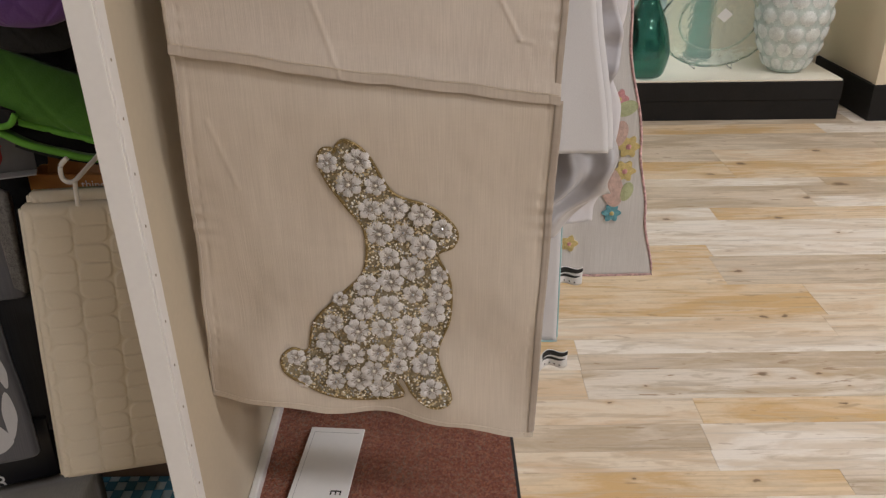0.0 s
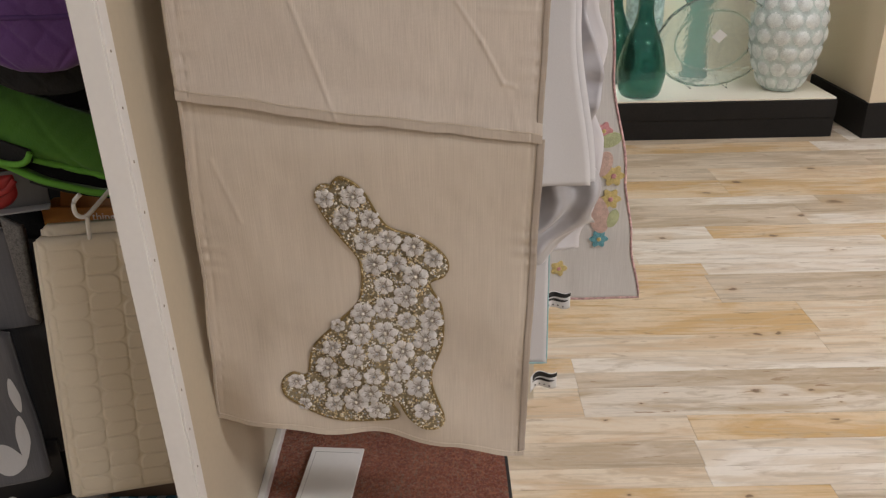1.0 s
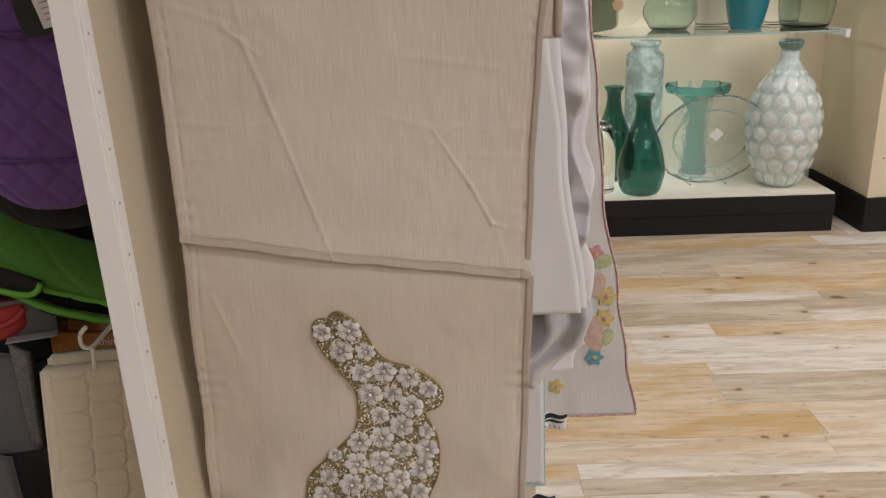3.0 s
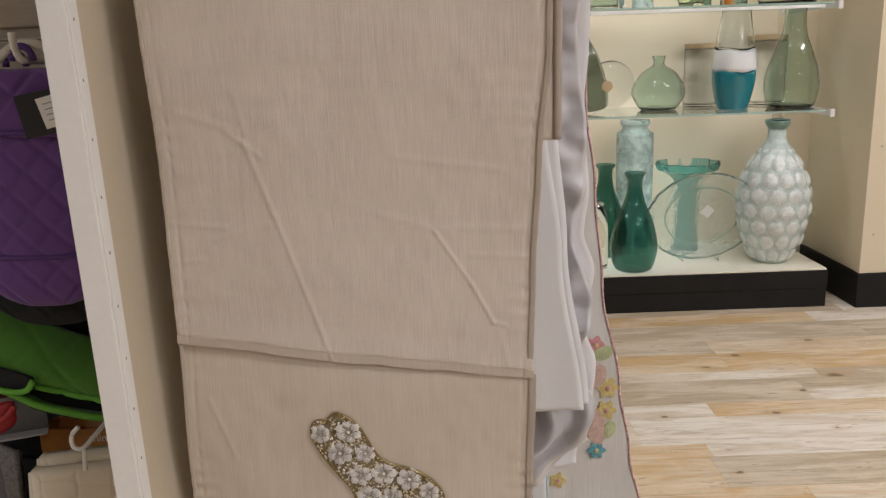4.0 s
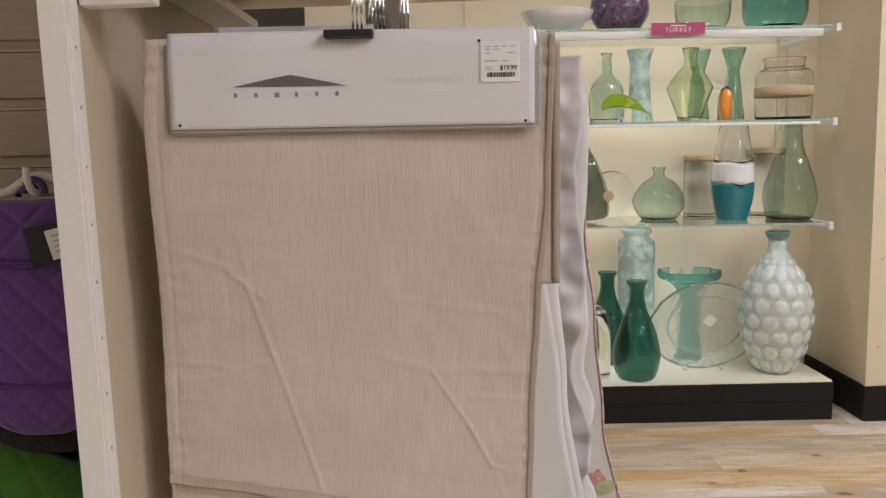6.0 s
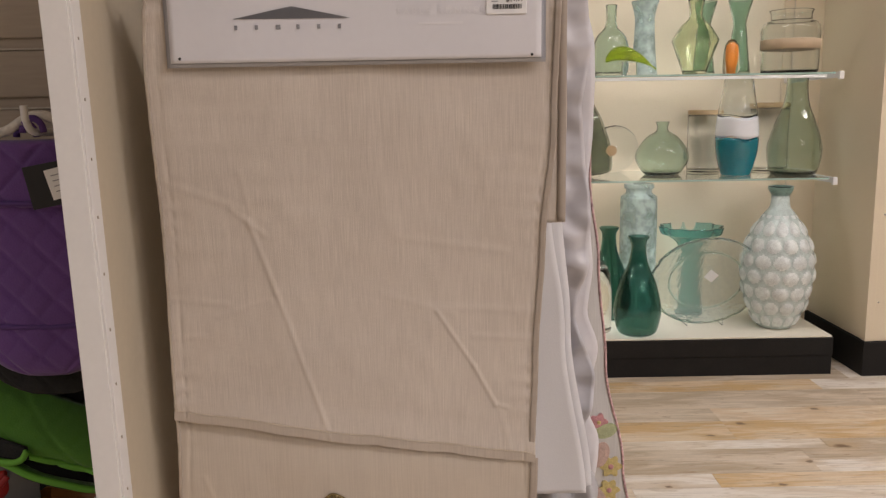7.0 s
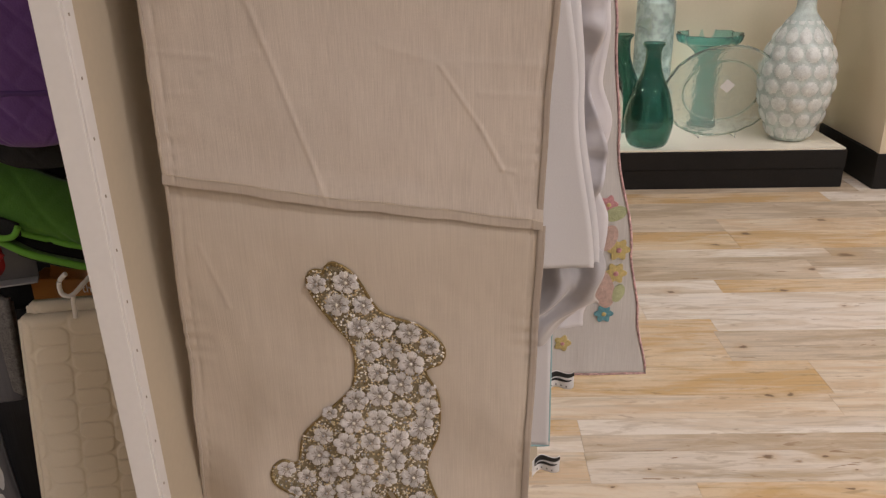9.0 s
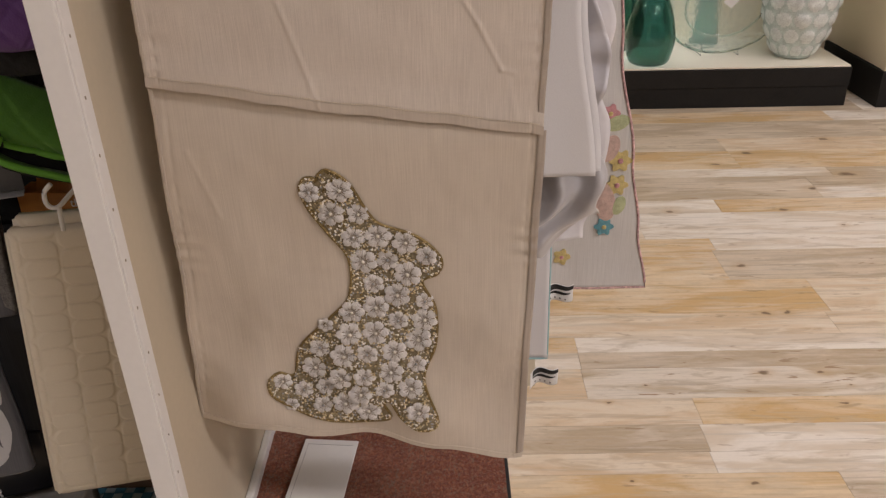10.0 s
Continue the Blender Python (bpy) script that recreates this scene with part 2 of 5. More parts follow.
PAPER = paint("white_paper", (0.80, 0.79, 0.78), 0.7, spread=0.02, bump=0.03)
G_GREEN = glass("sea_green_glass", (0.78, 0.885, 0.825), ripple=0.5, wave=14.0)
G_DARK = glass("deep_green_glass", (0.20, 0.43, 0.385), ripple=0.3, wave=12.0)
G_CLEAR = glass("clear_glass", (0.95, 0.97, 0.96))
G_LIME = glass("lime_glass", (0.87, 0.925, 0.77), ripple=0.4, wave=14.0)
G_MOSS = glass("moss_green_glass", (0.55, 0.74, 0.66), ripple=0.4, wave=14.0)
G_TEAL = glass("teal_glass", (0.42, 0.74, 0.74), ripple=0.3)
G_SMOKE = glass("smoke_glass", (0.48, 0.53, 0.47))
G_FROST = glass("frosted_glass", (0.62, 0.73, 0.69), 0.25, 0.7)
G_SHELF = glass("shelf_glass", (0.86, 0.94, 0.90), 0.01, ripple=0.0)


SHELF_EDGE = paint("polished_glass_edge", (0.36, 0.50, 0.44), 0.15, spread=0.2, scale=8, bump=0, coat=0.6)


# ---- mesh helpers ----
def linked(name, bm, material, parent=None, label="", smooth=False):
    me = bpy.data.meshes.new(name)
    bm.to_mesh(me)
    bm.free()
    for x in (material if isinstance(material, (list, tuple)) else [material]):
        me.materials.append(x)
    if smooth:
        for p in me.polygons:
            p.use_smooth = True
    ob = new(name, me)
    if parent:
        ob.parent = parent
    if label:
        ob["label"] = label
    return ob


def part(name, bm, material, parent, label="", smooth=False):
    return linked(name, bm, material, parent, label, smooth)


def thing(name, at, label, category, group="", kind="", turn=0.0):
    ob = new(name)
    ob.empty_display_size = 0.05
    ob.matrix_basis = pose(*at, 0, 0, turn)
    return tagged(ob, label, category, group, kind)


def box(x0, x1, y0, y1, z0, z1, bevel=0.0, bm=None, segments=2):
    own = bmesh.new()
    bmesh.ops.create_cube(own, size=1)
    for v in own.verts:
        v.co = Vector(((x0 + x1) / 2 + v.co.x * (x1 - x0), (y0 + y1) / 2 + v.co.y * (y1 - y0), (z0 + z1) / 2 + v.co.z * (z1 - z0)))
    if bevel:
        bmesh.ops.bevel(own, geom=own.edges[:], offset=bevel, segments=segments, profile=0.6, affect="EDGES")
    if bm is None:
        return own
    me = bpy.data.meshes.new("tmp")
    own.to_mesh(me)
    own.free()
    bm.from_mesh(me)
    bpy.data.meshes.remove(me)
    return bm


def lathe(profile, steps=40, bm=None, squash=1.0, lobes=0, lobe=0.0, lobe_from=0.0):
    """A turned shape from (radius, height) pairs; lobes wave its plan above the height lobe_from."""
    bm = bm or bmesh.new()
    top = max(z for r, z in profile)
    rings = []
    for r, z in profile:
        ring = []
        for i in range(steps):
            a = math.tau * i / steps
            q = r
            if lobes and z > lobe_from:
                q = r * (1 + lobe * (z - lobe_from) / max(top - lobe_from, 1e-6) * math.cos(lobes * a))
            ring.append(bm.verts.new((q * math.cos(a), q * squash * math.sin(a), z)))
        rings.append(ring)
    for a, b in zip(rings, rings[1:]):
        for i in range(steps):
            j = (i + 1) % steps
            bm.faces.new((a[i], a[j], b[j], b[i]))
    for ring, flip in ((rings[0], True), (rings[-1], False)):
        if max(math.hypot(v.co.x, v.co.y) for v in ring) > 1e-5:
            bm.faces.new(ring[::-1] if flip else ring)
    bmesh.ops.remove_doubles(bm, verts=bm.verts[:], dist=1e-6)
    bmesh.ops.recalc_face_normals(bm, faces=bm.faces[:])
    return bm


def spline(points, n):
    """n points spread along a smooth line through the given ones."""
    pts = [Vector(p) for p in points]
    out = []
    for k in range(n):
        s = k / (n - 1) * (len(pts) - 1)
        i = min(int(s), len(pts) - 2)
        f = s - i
        p0, p1, p2, p3 = pts[max(i - 1, 0)], pts[i], pts[i + 1], pts[min(i + 2, len(pts) - 1)]
        out.append(0.5 * (2 * p1 + (p2 - p0) * f + (2 * p0 - 5 * p1 + 4 * p2 - p3) * f * f + (3 * p1 - p0 - 3 * p2 + p3) * f ** 3))
    return out


def shell(outer, wall=0.004, n=40):
    """The closed profile of a hollow vessel from its outer (radius, height) points."""
    o = [(max(p.x, 0.0), p.y) for p in spline([(r, z, 0) for r, z in outer], n)]
    inner = [(max(r - wall, 0.001), max(z, wall * 2.6)) for r, z in o]
    return [(0.0, o[0][1])] + o + inner[::-1] + [(0.0, wall * 2.6)]


def tube(points, radius, sides=8, bm=None, closed=False):
    bm = bm or bmesh.new()
    pts = [Vector(p) for p in points]
    rings = []
    n = len(pts)
    for i, p in enumerate(pts):
        if closed:
            d = pts[(i + 1) % n] - pts[i - 1]
        else:
            d = pts[min(i + 1, n - 1)] - pts[max(i - 1, 0)]
        d.normalize()
        up = Vector((0, 0, 1)) if abs(d.z) < 0.9 else Vector((1, 0, 0))
        a = d.cross(up).normalized()
        b = d.cross(a).normalized()
        rings.append([bm.verts.new(p + radius * (math.cos(math.tau * k / sides) * a + math.sin(math.tau * k / sides) * b)) for k in range(sides)])
    pairs = list(zip(rings, rings[1:])) + ([(rings[-1], rings[0])] if closed else [])
    for a, b in pairs:
        for k in range(sides):
            j = (k + 1) % sides
            bm.faces.new((a[k], a[j], b[j], b[k]))
    if not closed:
        bm.faces.new(rings[0][::-1])
        bm.faces.new(rings[-1])
    bmesh.ops.recalc_face_normals(bm, faces=bm.faces[:])
    return bm


def sheet(place, nu, nv, thick=0.0012, bm=None):
    """Cloth of real thickness: place(u, v) gives its front; the back lies a little behind along y."""
    bm = bm or bmesh.new()
    front = [[bm.verts.new(place(i / nu, j / nv)) for i in range(nu + 1)] for j in range(nv + 1)]
    back = [[bm.verts.new(v.co + Vector((0, thick, 0))) for v in row] for row in front]
    for j in range(nv):
        for i in range(nu):
            bm.faces.new((front[j][i], front[j + 1][i], front[j + 1][i + 1], front[j][i + 1]))
            bm.faces.new((back[j][i], back[j][i + 1], back[j + 1][i + 1], back[j + 1][i]))
    rim = [(0, i) for i in range(nu)] + [(j, nu) for j in range(nv)] + [(nv, i) for i in range(nu, 0, -1)] + [(j, 0) for j in range(nv, 0, -1)]
    for a, b in zip(rim, rim[1:] + rim[:1]):
        bm.faces.new((front[a[0]][a[1]], front[b[0]][b[1]], back[b[0]][b[1]], back[a[0]][a[1]]))
    return bm


def ease(t):
    t = min(max(t, 0.0), 1.0)
    return t * t * (3 - 2 * t)


def follow(z, knots):
    """A value that runs smoothly through (height, value) knots, given from the top down."""
    if z >= knots[0][0]:
        return knots[0][1]
    for (z0, a), (z1, b) in zip(knots, knots[1:]):
        if z >= z1:
            return a + (b - a) * ease((z0 - z) / (z0 - z1))
    return knots[-1][1]


def letters(name, text, size, material, parent, m, label="", spacing=1.0):
    """Raised lettering as one mesh, in the built-in font, at the pose m."""
    cu = bpy.data.curves.new(name, "FONT")
    cu.body, cu.size, cu.extrude, cu.space_character = text, size, 0.0002, spacing
    cu.align_x, cu.align_y, cu.resolution_u = "CENTER", "CENTER", 3
    tmp = new(name + "_tmp", cu)
    me = bpy.data.meshes.new_from_object(tmp)
    bpy.data.objects.remove(tmp)
    bpy.data.curves.remove(cu)
    me.materials.clear()
    me.materials.append(material)
    me.name = name
    ob = new(name, me)
    ob.parent = parent
    ob.matrix_basis = m
    if label:
        ob["label"] = label
    return ob


# ---- the shop: floor bed, walls, ceiling ----
floor = tagged(linked("floor", box(-6, 7, -6, 6.5, -0.1, -0.004), paint("floor_bed", (0.55, 0.46, 0.33), 0.6)), "shop floor of bleached knotty wood-look planks", "floor", kind="structure")
tagged(linked("ceiling", box(-6, 7, -6, 6.5, CEILING, CEILING + 0.1), CEIL_WHITE), "plain pale grey shop ceiling", "ceiling", kind="structure")
tagged(linked("wall_south", box(-6, 7, -6.15, -6, 0, CEILING), SHOP_WALL), "plain brown-grey shop wall", "wall", kind="structure")
tagged(linked("wall_west", box(-6.15, -6, -6, 6.5, 0, CEILING), SHOP_WALL), "plain brown-grey shop wall", "wall", kind="structure")
tagged(linked("wall_east", box(7, 7.15, -6, 6.5, 0, CEILING), SHOP_WALL), "plain brown-grey shop wall", "wall", kind="structure")
tagged(linked("wall_far", box(-6, 7, 6.5, 6.65, 0, CEILING), SHOP_WALL), "plain brown-grey shop wall", "wall", kind="structure")

# ceiling lights: framed panels that give the light
TUBE = bpy.data.materials.new("lit_diffuser")
TUBE.use_nodes = True
TUBE.node_tree.nodes["Principled BSDF"].inputs["Emission Color"].default_value = (1.0, 0.95, 0.88, 1)
TUBE.node_tree.nodes["Principled BSDF"].inputs["Emission Strength"].default_value = 3.0
lamp_data = bpy.data.lights.new("panel_light", "AREA")
lamp_data.shape, lamp_data.size, lamp_data.size_y = "RECTANGLE", 1.15, 0.18
lamp_data.energy, lamp_data.color = LAMP_WATTS, LAMP_COLOUR
# weaker output near the display; the panel at y 2.75 is added fill light
dim_data = lamp_data.copy()
dim_data.energy = 0.20 * LAMP_WATTS
for lx, row in ((0.5, (2.75,)), (-4.0, (-3.6, -1.2, 2.4)), (2.3, (-2.5, -0.8, 2.3)), (3.8, (-3.6, -1.2, 2.2))):
    for ly in row:
        fixture = thing("ceiling_light", (lx, ly, CEILING), "lit white rectangular ceiling light panel, placed out of view", "ceiling light", "ceiling lights")
        bm = bmesh.new()
        for a in ((-0.64, -0.6, -0.34, 0.34), (0.6, 0.64, -0.34, 0.34), (-0.6, 0.6, -0.34, -0.3), (-0.6, 0.6, 0.3, 0.34)):
            box(a[0], a[1], a[2], a[3], -0.05, -0.001, bm=bm)
        part("frame", bm, WHITE_LAMINATE, fixture)
        part("diffuser", box(-0.6, 0.6, -0.3, 0.3, -0.03, -0.02), TUBE, fixture, "glowing white diffuser")
        lamp = new("panel_light", dim_data if ly in (2.3, 2.75) else lamp_data)
        lamp.parent = fixture
        lamp.matrix_basis = pose(0, 0, -0.06)

# ---- the glass display across the aisle ----
WALL_Y = 4.36
tagged(linked("wall_north", box(-0.6, 2.1, WALL_Y, WALL_Y + 0.1, 0, 2.6), CREAM_WALL), "cream painted back panel of the glass display", "wall", kind="structure")
side = thing("wall_side", (2.1, 3.74, 0), "cream partition wall with a black baseboard", "wall", kind="structure")
part("panel", box(0, 0.3, 0, 0.7, 0.17, 2.6, 0.003), CREAM_WALL, side)
part("baseboard", box(-0.012, 0.312, -0.012, 0.7, 0, 0.168, 0.003), BLACK_KICK, side, "black laminate baseboard")
part("corner_trim", box(-0.003, 0.034, -0.003, 0.03, 0.17, 2.6, 0.001), CREAM_WALL, side, "pale metal corner strip")
bm = bmesh.new()
for k in range(5):
    lathe([(0, 0), (0.006, 0), (0.004, 0.003), (0, 0.004)], 10, bm)
    for v in bm.verts:
        if not v.tag:
            v.co = Vector((0.05 + v.co.x, -0.0 - v.co.z, 0.36 + 0.42 * k + v.co.y))
            v.tag = True
part("stud", bm, CHROME, side, "small screw heads")
part("back_seam", box(-0.16, -0.156, 0.612, 0.622, 0.2, 2.6), paint("seam_trim", (0.6, 0.55, 0.44), 0.5), side)

plinth = thing("display_plinth", (0, 0, 0), "low black display plinth with a cream deck top", "plinth")
part("toe_box", box(-0.5, 1.960, 3.769, WALL_Y - 0.004, 0, 0.0955, 0.002), BLACK_KICK, plinth, "black laminate kick board")
part("fascia", box(-0.5, 1.962, 3.765, WALL_Y - 0.004, 0.096, 0.183, 0.003), BLACK_KICK, plinth, "black laminate fascia")
part("deck", box(-0.5, 1.955, 3.768, WALL_Y - 0.004, 0.185, 0.194, 0.002), DECK_TOP, plinth, "cream laminate deck")

SHELF_Z = (0.957, 1.437, 1.858)
for z in SHELF_Z:
    sh = thing("glass_shelf", (0, 0, z), "clear glass shelf with a green edge on white brackets", "shelf", "glass shelves")
    pane = part("pane", box(-0.4, 1.885, 3.757, WALL_Y - 0.02, -0.009, 0, 0.0015), G_SHELF, sh)
    pane.visible_shadow = False
    part("front_edge", box(-0.4, 1.885, 3.7545, 3.7565, -0.0085, -0.0005, 0.0004), SHELF_EDGE, sh, "pale green polished glass edge")
    for bx in (0.25, 1.905):
        bm = bmesh.new()
        for a in (-0.008, 0.008):
            vs = [bm.verts.new((bx + a, y, q)) for y, q in ((3.745, 0.001), (3.745, -0.026), (3.86, -0.026), (WALL_Y - 0.012, -0.034), (WALL_Y - 0.012, 0.001))]
            bm.faces.new(vs if a < 0 else vs[::-1])
        vs = list(bm.verts)
        for i in range(5):
            j = (i + 1) % 5
            bm.faces.new((vs[i], vs[5 + i], vs[5 + j], vs[j]))
        bmesh.ops.recalc_face_normals(bm, faces=bm.faces[:])
        bmesh.ops.bevel(bm, geom=bm.edges[:], offset=0.003, segments=2, affect="EDGES")
        part("bracket", bm, WHITE_PLASTIC, sh, "white metal shelf bracket")
        part("bracket_cap", box(bx - 0.011, bx + 0.011, 3.732, 3.7535, -0.034, 0.003, 0.005), WHITE_PLASTIC, sh, "white end cap")
    drop = {SHELF_Z[2]: 0.045, SHELF_Z[1]: 0.024}.get(z)
    if drop:
        part("front_rail", box(-0.4, 1.86, 3.785, 3.797, -drop, -0.0105, 0.002), WHITE_PLASTIC, sh, "white front rail under the glass")
for bx in (0.25, 1.90):
    st = thing("shelf_standard", (bx, WALL_Y, 0.2), "slim cream metal shelf standard on the wall", "shelf standard", "shelf standards")
    part("channel", box(-0.013, 0.013, -0.011, -0.001, 0, 2.3, 0.001), CREAM_WALL, st)


def vessel(name, at, outer, material, label, category="vase", wall=0.007, steps=48, squash=1.0, lobes=0, lobe=0.0, lobe_from=0.0, n=36):
    ob = thing(name, at, label, category)
    body = part("body", lathe(shell(outer, wall, n), steps, squash=squash, lobes=lobes, lobe=lobe, lobe_from=lobe_from), material, ob, smooth=True)
    body.visible_shadow = False
    return ob


# ---- glassware on the plinth ----
K, S1, S2, S3 = 0.194, *SHELF_Z
DARK_BOTTLE = [(0.07, 0), (0.095, 0.02), (0.113, 0.09), (0.113, 0.15), (0.09, 0.25), (0.052, 0.34), (0.038, 0.40), (0.037, 0.455), (0.05, 0.478), (0.05, 0.487)]
vessel("green_bottle_vase", (1.034, 3.86, K), DARK_BOTTLE, G_DARK, "deep green glass bottle vase with a flared lip on the plinth", "vase", 0.005)
vessel("green_bottle_vase", (0.955, 4.17, K), DARK_BOTTLE, G_DARK, "deep green glass bottle vase standing behind a clear dome", "vase", 0.005)
vessel("glass_cloche", (0.847, 3.95, K), [(0.078, 0), (0.08, 0.1), (0.078, 0.22), (0.062, 0.31), (0.03, 0.348), (0.0, 0.354)], G_CLEAR, "clear glass dome cloche beside a green bottle", "cloche", 0.003)
vessel("square_bottle", (1.13, 4.27, K), [(0.09, 0), (0.097, 0.02), (0.097, 0.3), (0.097, 0.60), (0.09, 0.635), (0.070, 0.652), (0.068, 0.67), (0.078, 0.682), (0.078, 0.70)], G_FROST, "tall square-shouldered bottle of cloudy aqua glass", "bottle", 0.006, steps=16)
vessel("ruffled_vase", (1.398, 4.22, K), [(0.07, 0), (0.072, 0.02), (0.058, 0.12), (0.055, 0.30), (0.07, 0.385), (0.115, 0.425), (0.148, 0.44), (0.158, 0.478)], G_TEAL, "teal glass vase with a wavy ruffled rim", "vase", 0.006, steps=72, lobes=10, lobe=0.09, lobe_from=0.36)


def bubble_bottle(at):
    """A large bottle blown into a mould of round bosses."""
    ob = thing("bubble_bottle", at, "large white-frosted glass bottle covered in round bosses", "bottle")
    prof = [(p.x, p.y) for p in spline([(0.06, 0, 0), (0.085, 0.010, 0), (0.125, 0.08, 0), (0.158, 0.18, 0), (0.172, 0.30, 0), (0.160, 0.40, 0), (0.122, 0.495, 0), (0.072, 0.572, 0), (0.047, 0.61, 0), (0.043, 0.672, 0), (0.056, 0.695, 0), (0.056, 0.703, 0)], 150)]
    bm = bmesh.new()
    steps = 192
    rings = []
    for r, z in prof:
        ring = []
        for i in range(steps):
            a = math.tau * i / steps
            q = r
            if 0.02 < z < 0.57:
                row = z / 0.078
                odd = 0.5 * (int(row) % 2)
                du = ((a / math.tau * 12 + odd) % 1) - 0.5
                dv = (row % 1) - 0.5
                d = math.hypot(du, dv)
                q += 0.0110 * (0.75 + 0.5 * noise.noise((math.cos(a) * 3, math.sin(a) * 3, int(row) * 1.7))) * ease((0.54 - d) / 0.36) * min(1, (0.57 - z) / 0.08) ** 0.5
            ring.append(bm.verts.new((q * math.cos(a), q * math.sin(a), z)))
        rings.append(ring)
    for a, b in zip(rings, rings[1:]):
        for i in range(steps):
            j = (i + 1) % steps
            bm.faces.new((a[i], a[j], b[j], b[i]))
    bm.faces.new(rings[0][::-1])
    for f in bm.faces:
        c = f.calc_center_median()
        if 0.02 < c.z < 0.57 and len(f.verts) == 4:
            row = c.z / 0.078
            du = ((math.atan2(c.y, c.x) / math.tau * 12 + 0.5 * (int(row) % 2)) % 1) - 0.5
            f.material_index = 0 if math.hypot(du, (row % 1) - 0.5) < 0.43 else 1
        else:
            f.material_index = 1
    body = part("body", bm, [G_MILK, G_MILK_THIN], ob, smooth=True)
    lip = part("lip", lathe([(0.043, 0.66), (0.057, 0.688), (0.06, 0.70), (0.057, 0.708), (0.044, 0.706), (0.040, 0.68)], 40), G_MOSS, ob, "pale teal glass lip", True)
    return ob


G_MILK_THIN = paint("thin_frosted_glass", (0.52, 0.60, 0.575), 0.22, spread=0.3, scale=40, fine=200, bump=0.2, coat=0.5)
G_MILK = paint("frosted_white_glass", (0.67, 0.71, 0.69), 0.30, spread=0.3, scale=30, fine=160, bump=0.2, coat=0.4)
bubble_bottle((1.751, 3.96, K))


def platter(at):
    """A clear oval platter leaning on a small stand, with a price sticker."""
    ob = thing("glass_platter", at, "clear oval glass platter with a textured rim on a stand", "platter")
    lean = pose(0, 0, 0, 16)
    steps = 90

    def annulus(name, rows, material, label, pebble=0.0):
        bm = bmesh.new()
        rings = []
        for r, d in rows:
            ring = []
            for i in range(steps):
                a = math.tau * i / steps
                w = 1 + (0.010 * math.cos(22 * a) if r > 0.93 else 0)
                bump = pebble * ease((r - 0.68) / 0.08) * noise.noise((r * 26, math.cos(a) * 13, math.sin(a) * 13))
                ring.append(bm.verts.new(lean @ Vector((0.282 * r * w * math.cos(a), d + bump, 0.240 + 0.238 * r * w * math.sin(a)))))
            rings.append(ring)
        for a, b in zip(rings, rings[1:]):
            for i in range(steps):
                j = (i + 1) % steps
                bm.faces.new((a[i], a[j], b[j], b[i]))
        bmesh.ops.remove_doubles(bm, verts=bm.verts[:], dist=1e-6)
        bmesh.ops.recalc_face_normals(bm, faces=bm.faces[:])
        q = part(name, bm, material, ob, label, True)
        q.visible_shadow = False

    annulus("dish", ((0.0, 0.030), (0.52, 0.030), (0.60, 0.026), (0.66, 0.014), (0.70, 0.008), (0.74, 0.004), (0.79, 0.002), (0.84, 0.0), (0.90, -0.002), (0.96, -0.003), (1.0, -0.005), (1.0, 0.004), (0.96, 0.006), (0.90, 0.007), (0.84, 0.009), (0.79, 0.011), (0.74, 0.013), (0.70, 0.017), (0.66, 0.023), (0.60, 0.034), (0.52, 0.037), (0.0, 0.037)), G_RIPPLE, "", 0.010)
    st = box(-0.026, 0.026, -0.001, 0.001, -0.026, 0.026)
    for v in st.verts:
        v.co = lean @ (pose(0, 0, 0, 0, 38, 0) @ v.co + Vector((0.02, 0.0, 0.27)))
    part("sticker", st, PAPER, ob, "white price sticker")
    for nm, r, d, thick in (("well_ring", 0.66, 0.008, 0.0045), ("rim", 1.0, -0.001, 0.006)):
        loop = [lean @ Vector((0.282 * r * math.cos(math.tau * i / 72), d, 0.240 + 0.238 * r * math.sin(math.tau * i / 72))) for i in range(73)]
        q = part(nm, tube(loop, thick, 8), G_GREEN, ob, "thick pale green glass ring", True)
        q.visible_shadow = False
    for sx in (-0.09, 0.09):
        part("stand_leg", tube([(sx, -0.055, 0.05), (sx, -0.06, 0.004), (sx, 0.02, 0.003), (sx, 0.16, 0.004), (sx, 0.07, 0.24)], 0.003), G_CLEAR, ob, "clear stand leg")


G_RIPPLE = glass("rippled_clear_glass", (0.90, 0.95, 0.93), 0.03, 0.12, 0.35, 55.0)
platter((1.404, 4.03, K + 0.003))

# ---- glassware on the lower shelf ----
vessel("squat_bottle", (1.196, 4.09, S1), [(0.075, 0), (0.095, 0.012), (0.13, 0.075), (0.122, 0.125), (0.08, 0.185), (0.034, 0.215), (0.026, 0.235), (0.03, 0.25), (0.034, 0.263)], G_GREEN, "squat sea-green glass bottle with a narrow neck", "bottle", 0.004)


def lidded_jar(at, r, h, label):
    ob = thing("lidded_jar", at, label, "jar")
    b = part("body", lathe(shell([(r * 0.92, 0), (r, 0.012), (r, h * 0.78), (r * 0.96, h * 0.84), (r * 0.9, h * 0.86)], 0.004), 40), G_CLEAR, ob, smooth=True)
    b.visible_shadow = False
    part("lid", lathe([(0, h * 0.862), (r * 0.98, h * 0.862), (r, h * 0.87), (r, h * 0.925), (r * 0.97, h * 0.93), (0, h * 0.93)], 40), CORK, ob, "pale wooden lid")


